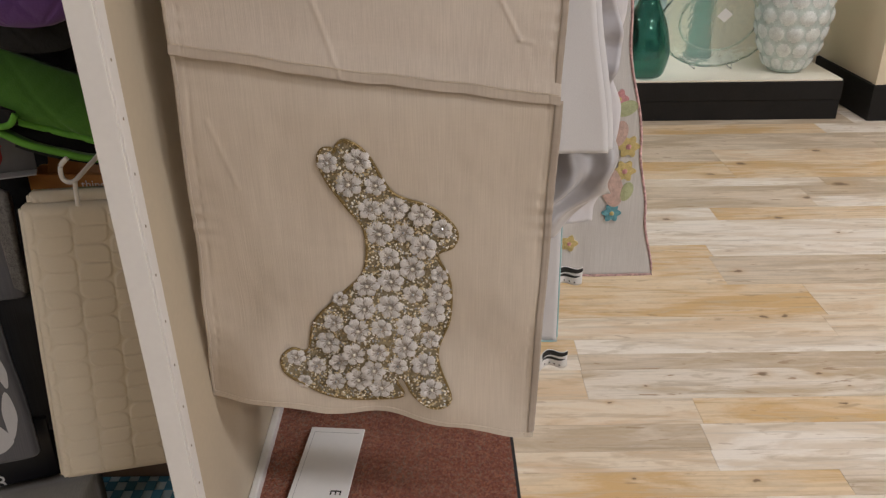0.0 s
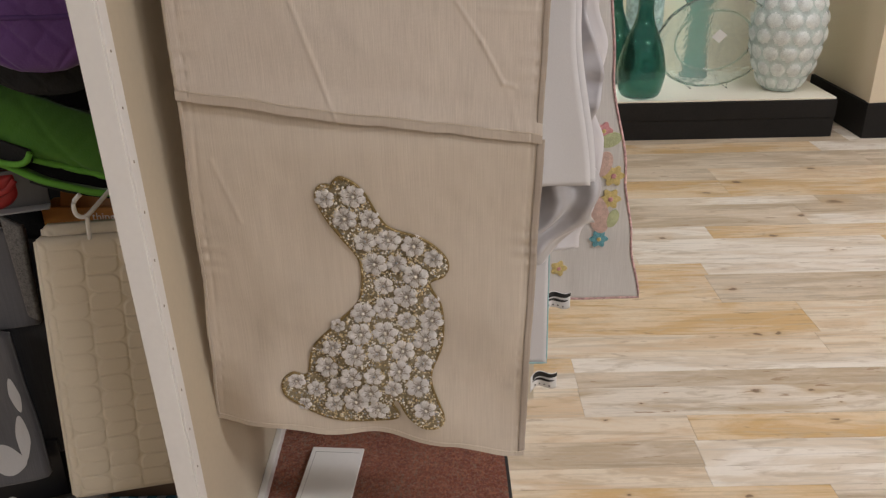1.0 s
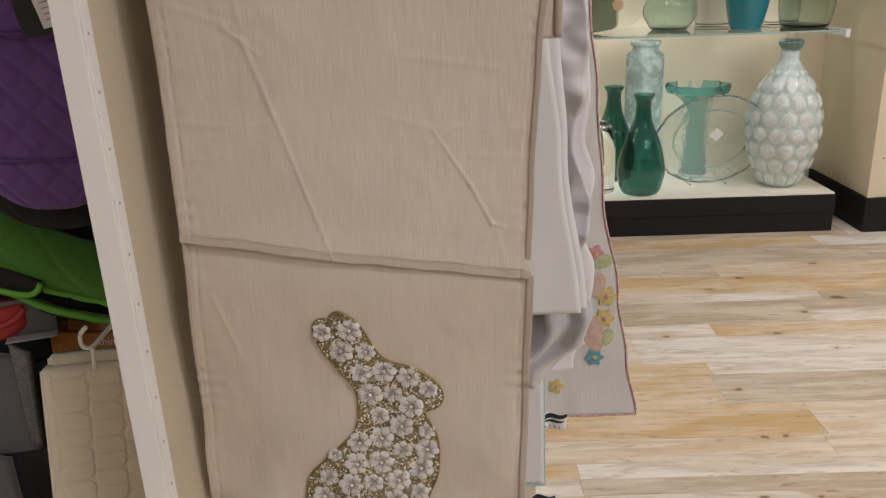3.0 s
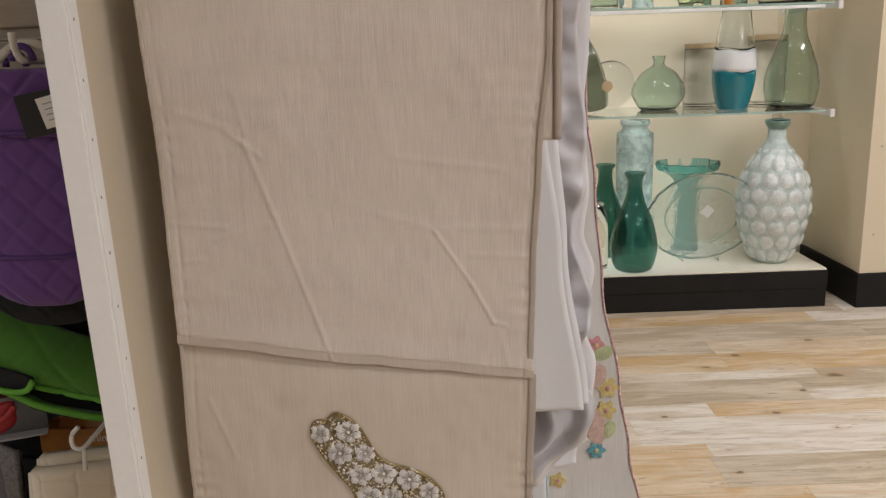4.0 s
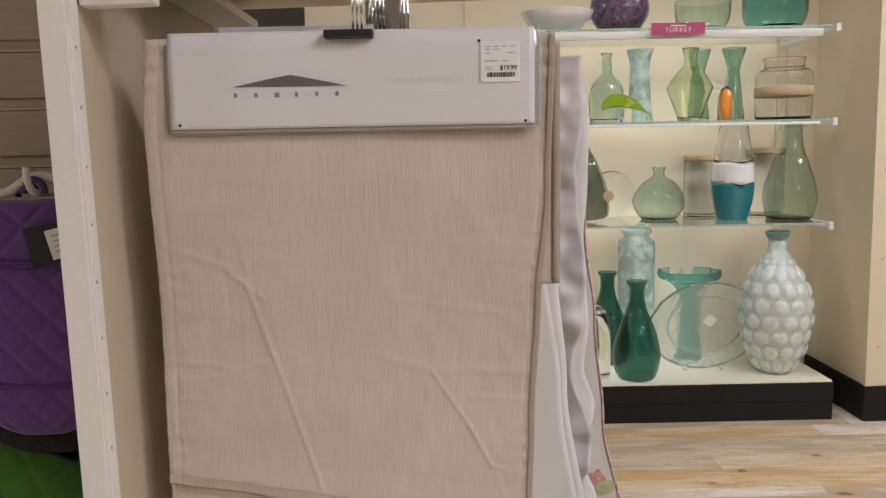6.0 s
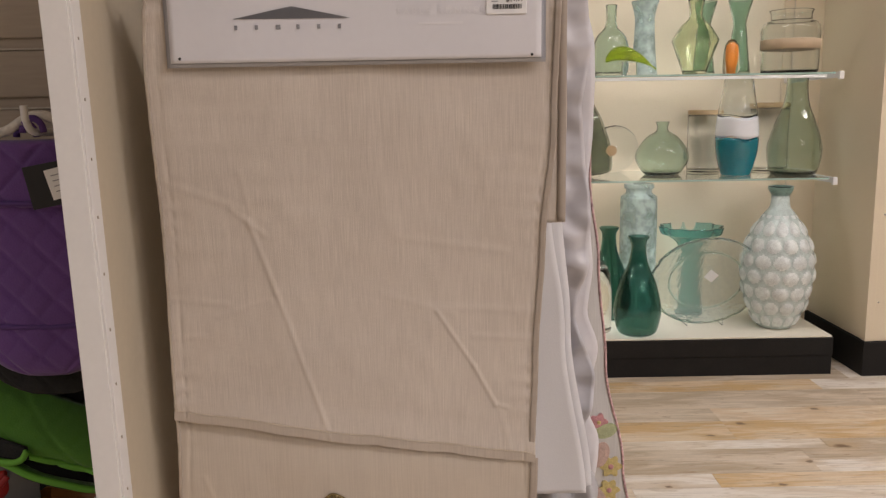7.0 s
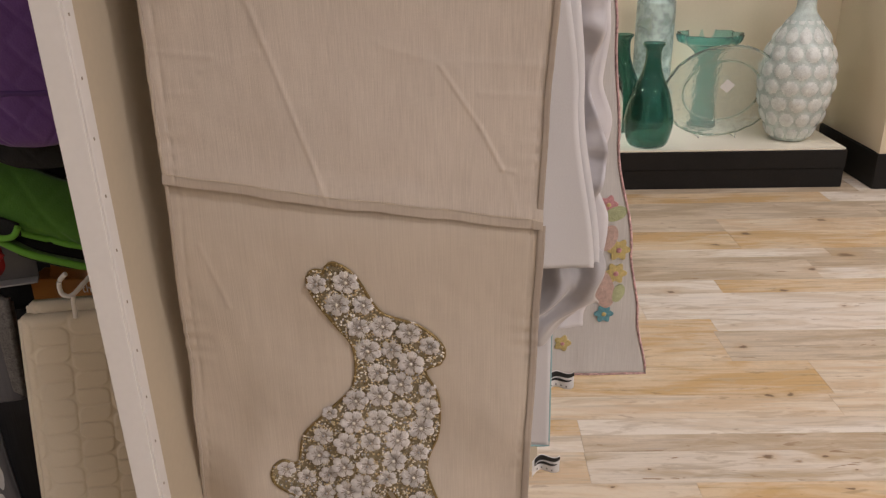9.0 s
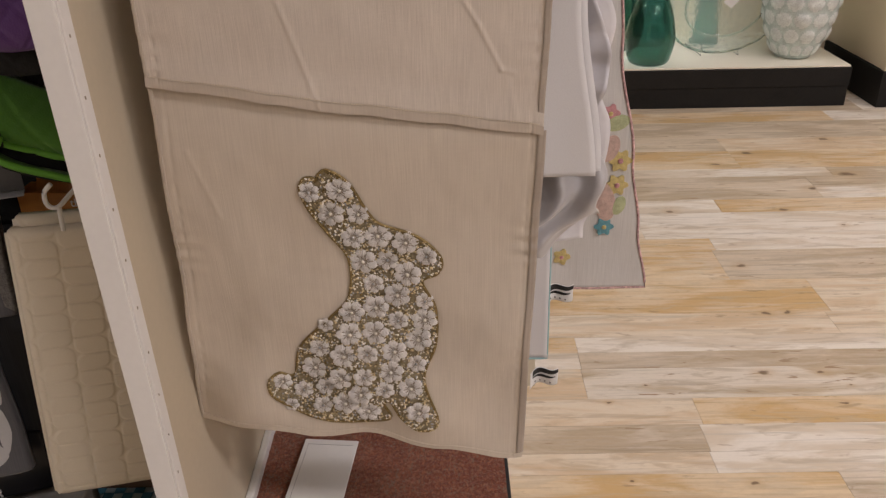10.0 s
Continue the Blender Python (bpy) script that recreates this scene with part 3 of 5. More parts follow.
CORK = paint("pale_wood_lid", (0.50, 0.35, 0.19), 0.6, spread=0.15, scale=10, stretch=(1, 8, 8))
JUTE = paint("jute_band", (0.55, 0.42, 0.28), 0.85, spread=0.2, fine=400, bump=0.5)
lidded_jar((1.458, 4.25, S1), 0.085, 0.34, "clear glass canister with a pale wooden lid")
lidded_jar((1.80, 4.25, S1), 0.088, 0.375, "clear glass canister with a pale wooden lid, behind a bottle")


def layered_vase(at):
    ob = thing("layered_vase", at, "tall glass vase, clear above with white and teal bands", "vase")
    outer = [(0.066, 0), (0.074, 0.012), (0.098, 0.11), (0.103, 0.2), (0.095, 0.29), (0.078, 0.39), (0.066, 0.473)]
    prof = spline([(r, z, 0) for r, z in outer], 60)

    for nm, z0, z1, m, lb in (("lower_band", 0.0, 0.182, TEAL_GLAZE, "opaque teal glass"), ("middle_band", 0.178, 0.285, MILK_GLAZE, "opaque white glass"), ("upper_band", 0.28, 0.474, G_CLEAR, "clear glass")):
        o = [(p.x, p.y) for p in prof if z0 <= p.y <= z1]
        if nm == "lower_band":
            pr = [(0, 0.001)] + o + [(r - 0.008, z) for r, z in o[::-1]] + [(0, 0.012)]
        else:
            pr = o + [(r - 0.005, z) for r, z in o[::-1]] + [o[0]]
        bm = bmesh.new()
        steps = 48
        rings = []
        for r, z in pr:
            ring = []
            for i in range(steps):
                a = math.tau * i / steps
                dz = 0.008 * math.sin(2 * a + 1) + 0.004 * math.sin(5 * a) if abs(z - 0.182) < 0.006 or abs(z - 0.282) < 0.007 else 0
                ring.append(bm.verts.new((r * math.cos(a), r * math.sin(a), z + dz)))
            rings.append(ring)
        for a, b in zip(rings, rings[1:]):
            for i in range(steps):
                j = (i + 1) % steps
                bm.faces.new((a[i], a[j], b[j], b[i]))
        bmesh.ops.remove_doubles(bm, verts=bm.verts[:], dist=1e-6)
        bmesh.ops.recalc_face_normals(bm, faces=bm.faces[:])
        q = part(nm, bm, m, ob, lb, True)
        q.visible_shadow = nm != "upper_band"


TEAL_GLAZE = paint("teal_glass_opaque", (0.005, 0.19, 0.24), 0.08, spread=0.1, bump=0, coat=0.6)
MILK_GLAZE = paint("white_glass_opaque", (0.82, 0.83, 0.85), 0.1, spread=0.03, bump=0, coat=0.6)
layered_vase((1.537, 4.0, S1))
vessel("tall_bottle_vase", (1.817, 3.99, S1), [(0.095, 0), (0.11, 0.012), (0.127, 0.09), (0.122, 0.16), (0.09, 0.26), (0.06, 0.34), (0.05, 0.41), (0.05, 0.46), (0.058, 0.486)], G_GREEN, "tall sea-green glass bottle vase with a long neck", "vase", 0.005)
plate = thing("glass_plate", (0.985, 4.25, S1), "round clear glass plate standing on edge", "plate")
bm = lathe([(0, 0.014), (0.07, 0.014), (0.085, 0.006), (0.125, 0), (0.127, 0.003), (0.125, 0.006), (0.087, 0.012), (0.072, 0.019), (0, 0.019)], 48)
for v in bm.verts:
    v.co = pose(0, 0, 0.122, 102) @ v.co
part("dish", bm, G_CLEAR, plate, smooth=True).visible_shadow = False


def smoky_vase(at):
    ob = thing("smoky_bottle", at, "leaning smoky glass bottle with a wooden tag", "bottle")
    m = pose(0, 0, 0, 0, -9, 0)
    bm = lathe(shell([(0.065, 0), (0.082, 0.02), (0.09, 0.13), (0.066, 0.26), (0.035, 0.35), (0.03, 0.40), (0.036, 0.42)], 0.005), 8)
    for v in bm.verts:
        v.co = m @ v.co + Vector((0, 0, 0.012))
    part("body", bm, G_SMOKE, ob)
    tg = lathe([(0, 0), (0.026, 0), (0.026, 0.004), (0, 0.004)], 20)
    for v in tg.verts:
        v.co = pose(0.055, -0.088, 0.13, 90) @ v.co
    part("tag", tg, CORK, ob, "round wooden tag")


smoky_vase((0.86, 4.05, S1))

# ---- glassware on the middle shelf ----
vessel("shouldered_bottle", (0.905, 3.97, S2), [(0.07, 0), (0.078, 0.012), (0.085, 0.06), (0.085, 0.13), (0.068, 0.19), (0.03, 0.235), (0.025, 0.29), (0.028, 0.335)], G_GREEN, "shouldered sea-green glass bottle with a slim neck", "bottle")
vessel("flared_vase", (1.087, 4.06, S2), [(0.06, 0), (0.065, 0.01), (0.056, 0.1), (0.047, 0.24), (0.05, 0.3), (0.066, 0.36)], G_FROST, "tall flared vase of cloudy aqua glass", "vase")
vessel("urn_vase", (1.292, 3.92, S2), [(0.05, 0), (0.055, 0.01), (0.072, 0.06), (0.105, 0.15), (0.104, 0.17), (0.07, 0.225), (0.036, 0.26), (0.03, 0.3), (0.04, 0.345)], G_LIME, "pale lime glass urn vase with sharp shoulders", "vase")
FLARE = [(0.054, 0), (0.057, 0.01), (0.045, 0.12), (0.034, 0.22), (0.032, 0.26), (0.056, 0.35), (0.058, 0.36)]
vessel("flared_vase", (1.400, 4.13, S2), FLARE, G_MOSS, "slim moss green glass vase with a flared mouth", "vase")
vessel("flared_vase", (1.557, 4.08, S2), FLARE, G_MOSS, "slim moss green glass vase beside a glass bird", "vase")


def banded_jar(at):
    ob = thing("banded_jar", at, "wide clear glass jar with a jute band round it", "jar")
    b = part("body", lathe(shell([(0.115, 0), (0.128, 0.01), (0.132, 0.06), (0.131, 0.12), (0.129, 0.13), (0.129, 0.15), (0.133, 0.17), (0.132, 0.21), (0.115, 0.24), (0.095, 0.25), (0.092, 0.275), (0.10, 0.295)], 0.005, 60), 44), G_CLEAR, ob, smooth=True)
    b.visible_shadow = False
    part("band", lathe([(0.129, 0.112), (0.1345, 0.114), (0.1345, 0.158), (0.129, 0.16)], 44), JUTE, ob, "woven jute band", True)


banded_jar((1.758, 3.96, S2))


def art_fish(at):
    """A solid glass ornament: a humped streak of lime and amber glass on a clear block."""
    ob = thing("glass_ornament", at, "lime and amber glass ornament arched on a clear base", "ornament")
    bm = bmesh.new()
    pts = spline([(-0.115, 0, 0.072), (-0.08, 0, 0.095), (-0.02, 0, 0.098), (0.05, 0, 0.075), (0.12, 0, 0.03)], 26)
    rings = []
    for i, p in enumerate(pts):
        s = i / 25
        h = 0.004 + 0.026 * math.sin(math.pi * min(1, s * 1.05 + 0.06)) ** 0.8
        rings.append([bm.verts.new(p + Vector((0, 0.55 * h * math.cos(a), h * math.sin(a) * (1.25 if math.sin(a) > 0 else 0.9)))) for a in [math.tau * k / 16 for k in range(16)]])
    for a, b in zip(rings, rings[1:]):
        for k in range(16):
            bm.faces.new((a[k], a[(k + 1) % 16], b[(k + 1) % 16], b[k]))
    bm.faces.new(rings[0][::-1])
    bm.faces.new(rings[-1])
    bmesh.ops.recalc_face_normals(bm, faces=bm.faces[:])
    part("body", bm, LIME_ART, ob, smooth=True)
    part("base", box(-0.04, 0.03, -0.02, 0.02, 0, 0.066, 0.008), G_CLEAR, ob, "clear glass base", True)


LIME_ART = glass("lime_art_glass", (0.55, 0.72, 0.06), 0.03, 0.35)
art_fish((0.975, 3.86, S2))
orn = thing("glass_paperweight", (1.438, 3.84, S2), "clear glass ornament with an orange core", "ornament")
q = part("body", lathe([(0, 0), (0.036, 0.0), (0.038, 0.03), (0.036, 0.09), (0.03, 0.13), (0.018, 0.152), (0, 0.16)], 28), G_CLEAR, orn, smooth=True)
q.visible_shadow = False
part("core", lathe([(0, 0.008), (0.014, 0.012), (0.02, 0.06), (0.021, 0.1), (0.019, 0.125), (0.008, 0.138), (0, 0.14)], 20, squash=0.7), paint("orange_core", (0.8, 0.27, 0.04), 0.3, bump=0), orn, "orange glass core", True)

# ---- things on the top shelf, whose lower parts show ----
vessel("mosaic_bowl", (0.955, 3.93, S3), [(0.06, 0), (0.10, 0.02), (0.138, 0.09), (0.13, 0.18)], paint("mosaic_glass", (0.12, 0.08, 0.14), 0.15, spread=0.9, scale=34, fine=80, bump=0.4, coat=0.5), "dark purple mosaic glass bowl", "bowl", 0.006)
vessel("glass_bowl", (1.349, 3.93, S3), [(0.075, 0), (0.10, 0.012), (0.125, 0.06), (0.13, 0.14)], G_GREEN, "pale sea-green glass bowl", "bowl", 0.006)
vessel("hobnail_bowl", (1.692, 3.93, S3), [(0.10, 0), (0.125, 0.02), (0.145, 0.08), (0.14, 0.18)], G_TEAL, "teal hobnail glass bowl on the top shelf", "bowl", 0.007, steps=60, lobes=30, lobe=0.03, lobe_from=0.0)
vessel("white_bowl", (0.66, 3.92, S3), [(0.05, 0), (0.09, 0.012), (0.15, 0.06), (0.17, 0.10)], MILK_GLAZE, "shallow white glass bowl", "bowl", 0.006)
sg = thing("shelf_sign", (1.183, 3.752, 1.851), "small magenta origin sign clipped to the shelf edge", "sign")
part("card", box(-0.122, 0.122, -0.0015, 0.0015, -0.027, 0.027, 0.0006), paint("magenta_card", (0.42, 0.06, 0.16), 0.45, spread=0.04, bump=0), sg)
letters("lettering", "TURKEY", 0.03, paint("cream_ink", (0.8, 0.70, 0.55), 0.5, bump=0), sg, pose(0, -0.0018, -0.006, 90), "cream printed capitals", 1.15)
part("small_print", box(-0.035, 0.035, -0.0019, -0.0016, 0.011, 0.016), PAPER, sg, "pale line of small print")


# ---- the runner display: side panel, hanging runners ----
PANEL_FACE = paint("beige_panel_face", (0.54, 0.465, 0.35), 0.6, spread=0.04, scale=2, bump=0.04)
gond = thing("gondola_panel", (0, 0, 0), "white-edged cream side panel of a shop shelving bay", "panel", kind="structure")
gond.matrix_basis = pose(0.0165, 0, 0, 0, -1.1, 0)
part("core", box(-0.2365, -0.2170, 0.702, 1.25, 0, 2.3), PANEL_FACE, gond, "cream laminate face")
part("edge_band", box(-0.2390, -0.2155, 0.699, 0.703, 0, 2.3, 0.001), WHITE_LAMINATE, gond, "white edge band")
part("slot_strip", box(-0.2175, -0.2145, 0.704, 0.722, 0, 2.3, 0.0008), WHITE_LAMINATE, gond, "pale slotted strip")
slot = bmesh.new()
box(-0.0005, 0.0005, -0.0007, 0.0007, -0.0013, 0.0013, bm=slot)
first = part("slot", slot, paint("slot_shadow", (0.36, 0.31, 0.25), 0.8, bump=0), gond, "small dark bracket slot")
first.matrix_basis = pose(-0.2143, 0.711, 0.45)
for k in range(1, 24):
    o = first.copy()
    scene.collection.objects.link(o)
    o.matrix_basis = pose(-0.2143, 0.711, 0.45 + 0.0508 * k)
part("foot_moulding", box(-0.2165, -0.2050, 0.715, 1.25, 0.36, 0.384, 0.003), WHITE_LAMINATE, gond, "white foot moulding")
bm = bmesh.new()
box(-0.2150, -0.150, 0.725, 0.745, 1.452, 1.50, 0.003, bm=bm)
box(-0.2150, -0.16, 0.7255, 1.2, 1.50, 1.512, 0.002, bm=bm)
part("top_bracket", bm, WHITE_PLASTIC, gond, "white metal bracket")

# board added out of view to keep ceiling light out of the panel gap
part("unseen_upper_shelf", box(-0.2150, 0.215, 0.80, 1.237, 1.535, 1.553, 0.002), CREAM, gond, "unseen cream board added over the hangers to block ceiling light")
part("back_board", box(-0.2155, 0.22, 1.238, 1.25, 0.3, 1.40), CREAM, gond, "cream back board")

LEFT = ((1.43, -0.184), (1.337, -0.191), (1.2, -0.188), (1.0, -0.189), (0.8, -0.197), (0.7, -0.203), (0.6, -0.212), (0.5, -0.216))
RIGHT = ((1.43, 0.193), (1.28, 0.189), (1.17, 0.180), (1.05, 0.174), (0.95, 0.171), (0.81, 0.168), (0.67, 0.164), (0.5, 0.162))
CREASES = (((-0.105, 1.195), (-0.082, 1.123), 0.0022, 0.0034), ((-0.082, 1.123), (-0.033, 0.965), 0.0022, 0.0028), ((0.074, 1.101), (0.110, 1.044), 0.0022, 0.0024),
           ((0.110, 1.044), (0.131, 1.003), 0.0024, 0.0024), ((0.131, 1.003), (0.142, 1.000), 0.0018, 0.003), ((0.136, 0.995), (0.146, 0.955), 0.0010, 0.004), ((-0.19, 1.118), (-0.13, 1.112), 0.0014, 0.004),
           ((-0.14, 1.10), (-0.09, 1.115), 0.0013, 0.004), ((0.08, 1.105), (0.185, 1.098), 0.0012, 0.005), ((0.11, 1.075), (0.18, 1.07), 0.0012, 0.004),
           ((-0.19, 1.235), (-0.11, 1.205), 0.0012, 0.005), ((0.04, 1.175), (0.14, 1.16), 0.0012, 0.005), ((-0.165, 0.93), (-0.145, 0.86), 0.0012, 0.003), ((-0.12, 1.205), (-0.09, 1.18), 0.0016, 0.004),
           ((-0.19, 1.078), (-0.155, 1.08), 0.0014, 0.004), ((0.02, 1.12), (0.09, 1.098), 0.0010, 0.005), ((-0.11, 1.24), (-0.10, 1.19), 0.0010, 0.004))


def crease(x, z):
    total = 0.0
    for (x0, z0), (x1, z1), height, width in CREASES:
        dx, dz = x1 - x0, z1 - z0
        s = min(max(((x - x0) * dx + (z - z0) * dz) / (dx * dx + dz * dz), 0), 1)
        d2 = (x - x0 - s * dx) ** 2 + (z - z0 - s * dz) ** 2
        if d2 < 9 * width * width:
            total += 0.48 * height * math.exp(-d2 / (0.7 * width * width))
    return total


def runner_front(x, z):
    """The depth of the hanging cloth: it leans in, bellies a little and is creased."""
    y = follow(z, ((1.43, 0.766), (1.3, 0.769), (1.1, 0.779), (0.95, 0.780), (0.8, 0.790), (0.6, 0.792), (0.5, 0.800)))
    y -= crease(x, z)
    y += 0.0035 * noise.noise((x * 7, z * 5, 1.7)) + 0.0012 * noise.noise((x * 22, z * 16, 4.1)) + 0.0006 * noise.noise((x * 55, z * 40, 7.1))
    low = ease((0.9 - z) / 0.35)
    y += low * (0.0055 * math.sin((x * 1.3 + z) * 26) + 0.004 * math.sin((x * 1.7 - z) * 31 + 1) + 0.016 * ease((-0.12 - x) / 0.1) + 0.008 * ease((x - 0.08) / 0.09))
    near = max(0.0, 1 - min(x - follow(z, LEFT), follow(z, RIGHT) - x) / 0.03)
    inset = min(x - follow(z, LEFT), follow(z, RIGHT) - x) - 0.011
    y += 0.0009 * math.exp(-(inset / 0.0016) ** 2) * (0.7 + 0.5 * math.sin(z * 230 + 5 * math.sin(z * 37)))
    y += 0.0017 * near * math.sin(z * 260 + 4 * math.sin(z * 31)) * (0.3 + 0.9 * noise.noise((0, z * 14, 2)))
    y += 0.0010 * noise.noise((x * 14, z * 70, 9.3)) * max(0.0, noise.noise((x * 6, z * 9, 5.5)) + 0.25)
    return y


def hem_z(x):
    return 1.003 - 0.149 * (x + 0.188) - 0.0022 * math.exp(-((x + 0.045) / 0.06) ** 2) + 0.0005 * math.sin(x * 90)


def bottom_z(x):
    s = (x + 0.21) / 0.375
    return 0.592 + 0.002 * math.sin(s * 12) - 0.006 * s - 0.058 * s * s


runner = thing("table_runner", (0, 0, 0), "beige linen table runner folded over a hanger with a beaded applique", "table runner")


def lower_cloth(u, v):
    zt = 1.02
    x = 0.0
    for _ in range(3):
        z = zt + (bottom_z(x) - zt) * v
        a, b = follow(z, LEFT), follow(z, RIGHT)
        x = a + (b - a) * u
    return Vector((x, runner_front(x, z) + 0.004 * ease((z - 0.93) / 0.05), z))


def upper_flap(u, v):
    zt = 1.424
    x = 0.0
    for _ in range(3):
        z = zt + (hem_z(x) - 0.002 - zt) * v
        a, b = follow(z, LEFT), follow(z, RIGHT)
        x = a + (b - a) * u
    lift = 0.0022 * ease(1 - (z - hem_z(x)) / 0.03) + 0.0006
    return Vector((x, runner_front(x, z) - lift, z))


part("lower_layer", sheet(lower_cloth, 230, 260), LINEN_PLAIN, runner, smooth=True)
part("upper_flap", sheet(upper_flap, 240, 330), LINEN, runner, smooth=True)


def along_hem(u, v):
    x = -0.1895 + 0.3605 * u
    z = hem_z(x) - 0.0088 * v + 0.0003 * math.sin(u * 60)
    return Vector((x, runner_front(x, z) - 0.0030 - 0.0008 * v, z))


part("hem", sheet(along_hem, 160, 6, 0.0012), LINEN_HEM, runner, "darker folded hem")
bm = bmesh.new()
for k in range(150):
    x = -0.185 + 0.353 * k / 150
    z = hem_z(x) + 0.0010
    y = runner_front(x, z) - 0.0036
    box(x, x + 0.0015, y, y + 0.0012, z - 0.0005, z + 0.0005, bm=bm)
tagged(part("stitching", bm, THREAD, runner, "pale running stitches"), kind="stuff")


def edge_strip(side, z0, z1, lift, width, extra=0.0):
    knots = LEFT if side < 0 else RIGHT

    def place(u, v):
        z = z0 + (z1 - z0) * v
        x = follow(z, knots) - side * width * (1 - u if side > 0 else u) + side * extra
        return Vector((x, runner_front(x, z) - lift - 0.0006, z))
    return sheet(place, 3, 150, 0.0012)


part("edge_binding", edge_strip(1, 1.423, 0.957, 0.0014, 0.006), LINEN_EDGE, runner, "darker bound edge", True)
part("edge_binding", edge_strip(1, 0.945, 0.535, 0.0006, 0.008, 0.003), LINEN_EDGE, runner, "darker bound edge", True)
part("edge_binding", edge_strip(-1, 1.423, 0.994, 0.0022, 0.003), LINEN_HEM, runner, "darker bound edge", True)
part("edge_binding", edge_strip(-1, 0.994, 0.593, 0.0006, 0.0035), LINEN_HEM, runner, "darker bound edge", True)


def bottom_edge(u, v):
    x = -0.212 + 0.376 * u
    z = bottom_z(x) + 0.005 - 0.007 * v
    return Vector((x, runner_front(x, z) - 0.001, z))


part("bottom_hem", sheet(bottom_edge, 120, 2, 0.003), LINEN_PLAIN, runner, "turned bottom hem")


def back_fold(u, v):
    z = 1.418 - 0.233 * v
    x = -0.190 + 0.391 * u + 0.001 * math.sin(z * 40)
    return Vector((x, 0.790 + 0.003 * noise.noise((x * 9, z * 8, 3)), z))


part("back_fold", sheet(back_fold, 60, 50, 0.003), LINEN, runner, "back half of the folded cloth", True)
part("back_fold_edge", sheet(lambda u, v: Vector((0.193 + 0.008 * u, 0.788, 1.418 - 0.232 * v)), 2, 40, 0.001), LINEN_EDGE, runner, "darker bound edge", True)

# the beaded applique: a long-eared silhouette filled with flowers
OUTLINE = ((-0.063, 0.888), (-0.0585, 0.8995), (-0.0495, 0.9005), (-0.0465, 0.8965), (-0.0435, 0.9040), (-0.034, 0.909), (-0.015, 0.895), (0.002, 0.861), (0.015, 0.847), (0.048, 0.834), (0.072, 0.810), (0.070, 0.791), (0.053, 0.780),
           (0.066, 0.747), (0.065, 0.698), (0.051, 0.653), (0.066, 0.601), (0.045, 0.589), (0.024, 0.602), (0.012, 0.626), (0.005, 0.621), (0.011, 0.600), (-0.020, 0.593), (-0.080, 0.605),
           (-0.116, 0.630), (-0.122, 0.653), (-0.110, 0.664), (-0.093, 0.660), (-0.082, 0.700), (-0.051, 0.733), (-0.025, 0.762), (-0.022, 0.808), (-0.040, 0.838), (-0.056, 0.865))
N_OUT = len(OUTLINE)
ring = []
for i in range(N_OUT):
    p = [Vector((*OUTLINE[(i + k) % N_OUT], 0)) for k in (-1, 0, 1, 2)]
    for f in (0, 0.2, 0.4, 0.6, 0.8):
        ring.append(0.5 * (2 * p[1] + (p[2] - p[0]) * f + (2 * p[0] - 5 * p[1] + 4 * p[2] - p[3]) * f * f + (3 * p[1] - p[0] - 3 * p[2] + p[3]) * f ** 3))


def inside(x, z):
    hit = False
    for a, b in zip(ring, ring[1:] + ring[:1]):
        if (a.y > z) != (b.y > z) and x < a.x + (z - a.y) / (b.y - a.y) * (b.x - a.x):
            hit = not hit
    return hit


def rim_distance(x, z):
    return min(math.hypot(p.x - x, p.y - z) for p in ring)


GOLD = paint("gold_beads", (0.70, 0.58, 0.36), 0.3, 0.6, spread=0.35, scale=300, fine=900, bump=0)
GOLD_BACK = paint("gold_net", (0.30, 0.245, 0.15), 0.55, 0.2, spread=0.4, scale=200, fine=900, bump=0.6)
PETAL = paint("white_petal_thread", (0.78, 0.735, 0.70), 0.55, spread=0.16, scale=90, fine=900, bump=0.5, sheen=0.3, per_object=0.06)
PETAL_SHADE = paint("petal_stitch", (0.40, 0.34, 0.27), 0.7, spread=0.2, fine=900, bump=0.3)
PEARL = paint("pearl", (0.85, 0.80, 0.70), 0.18, 0.0, spread=0.1, bump=0, coat=0.8)
CRYSTAL = paint("crystal", (0.85, 0.86, 0.88), 0.06, 0.6, spread=0.2, bump=0, coat=1.0)
patch = part("applique_ground", bmesh.new(), GOLD_BACK, runner, "gold beaded flower applique shaped like a long-eared hare")
bm = bmesh.new()
CELL = 0.0022
cells = {}
for i in range(int(0.2 / CELL)):
    for j in range(int(0.33 / CELL)):
        x, z = -0.124 + CELL * i, 0.584 + CELL * j
        if inside(x + CELL / 2, z + CELL / 2):
            vs = []
            for a, b in ((i, j), (i + 1, j), (i + 1, j + 1), (i, j + 1)):
                if (a, b) not in cells:
                    xx, zz = -0.124 + CELL * a, 0.584 + CELL * b
                    cells[a, b] = bm.verts.new((xx, runner_front(xx, zz) - 0.0012 - 0.0006 * noise.noise((a * 0.9, b * 0.9, 0)), zz))
                vs.append(cells[a, b])
            bm.faces.new(vs)
bm.to_mesh(patch.data)
bm.free()
CORD_GOLD = paint("antique_gold_cord", (0.25, 0.18, 0.075), 0.38, 0.6, spread=0.4, scale=400, fine=900, bump=0)
part("gold_cord", tube([(p.x, runner_front(p.x, p.y) - 0.0014, p.y) for p in ring], 0.0017, 6, closed=True), CORD_GOLD, patch, "antique gold outline cord", True)


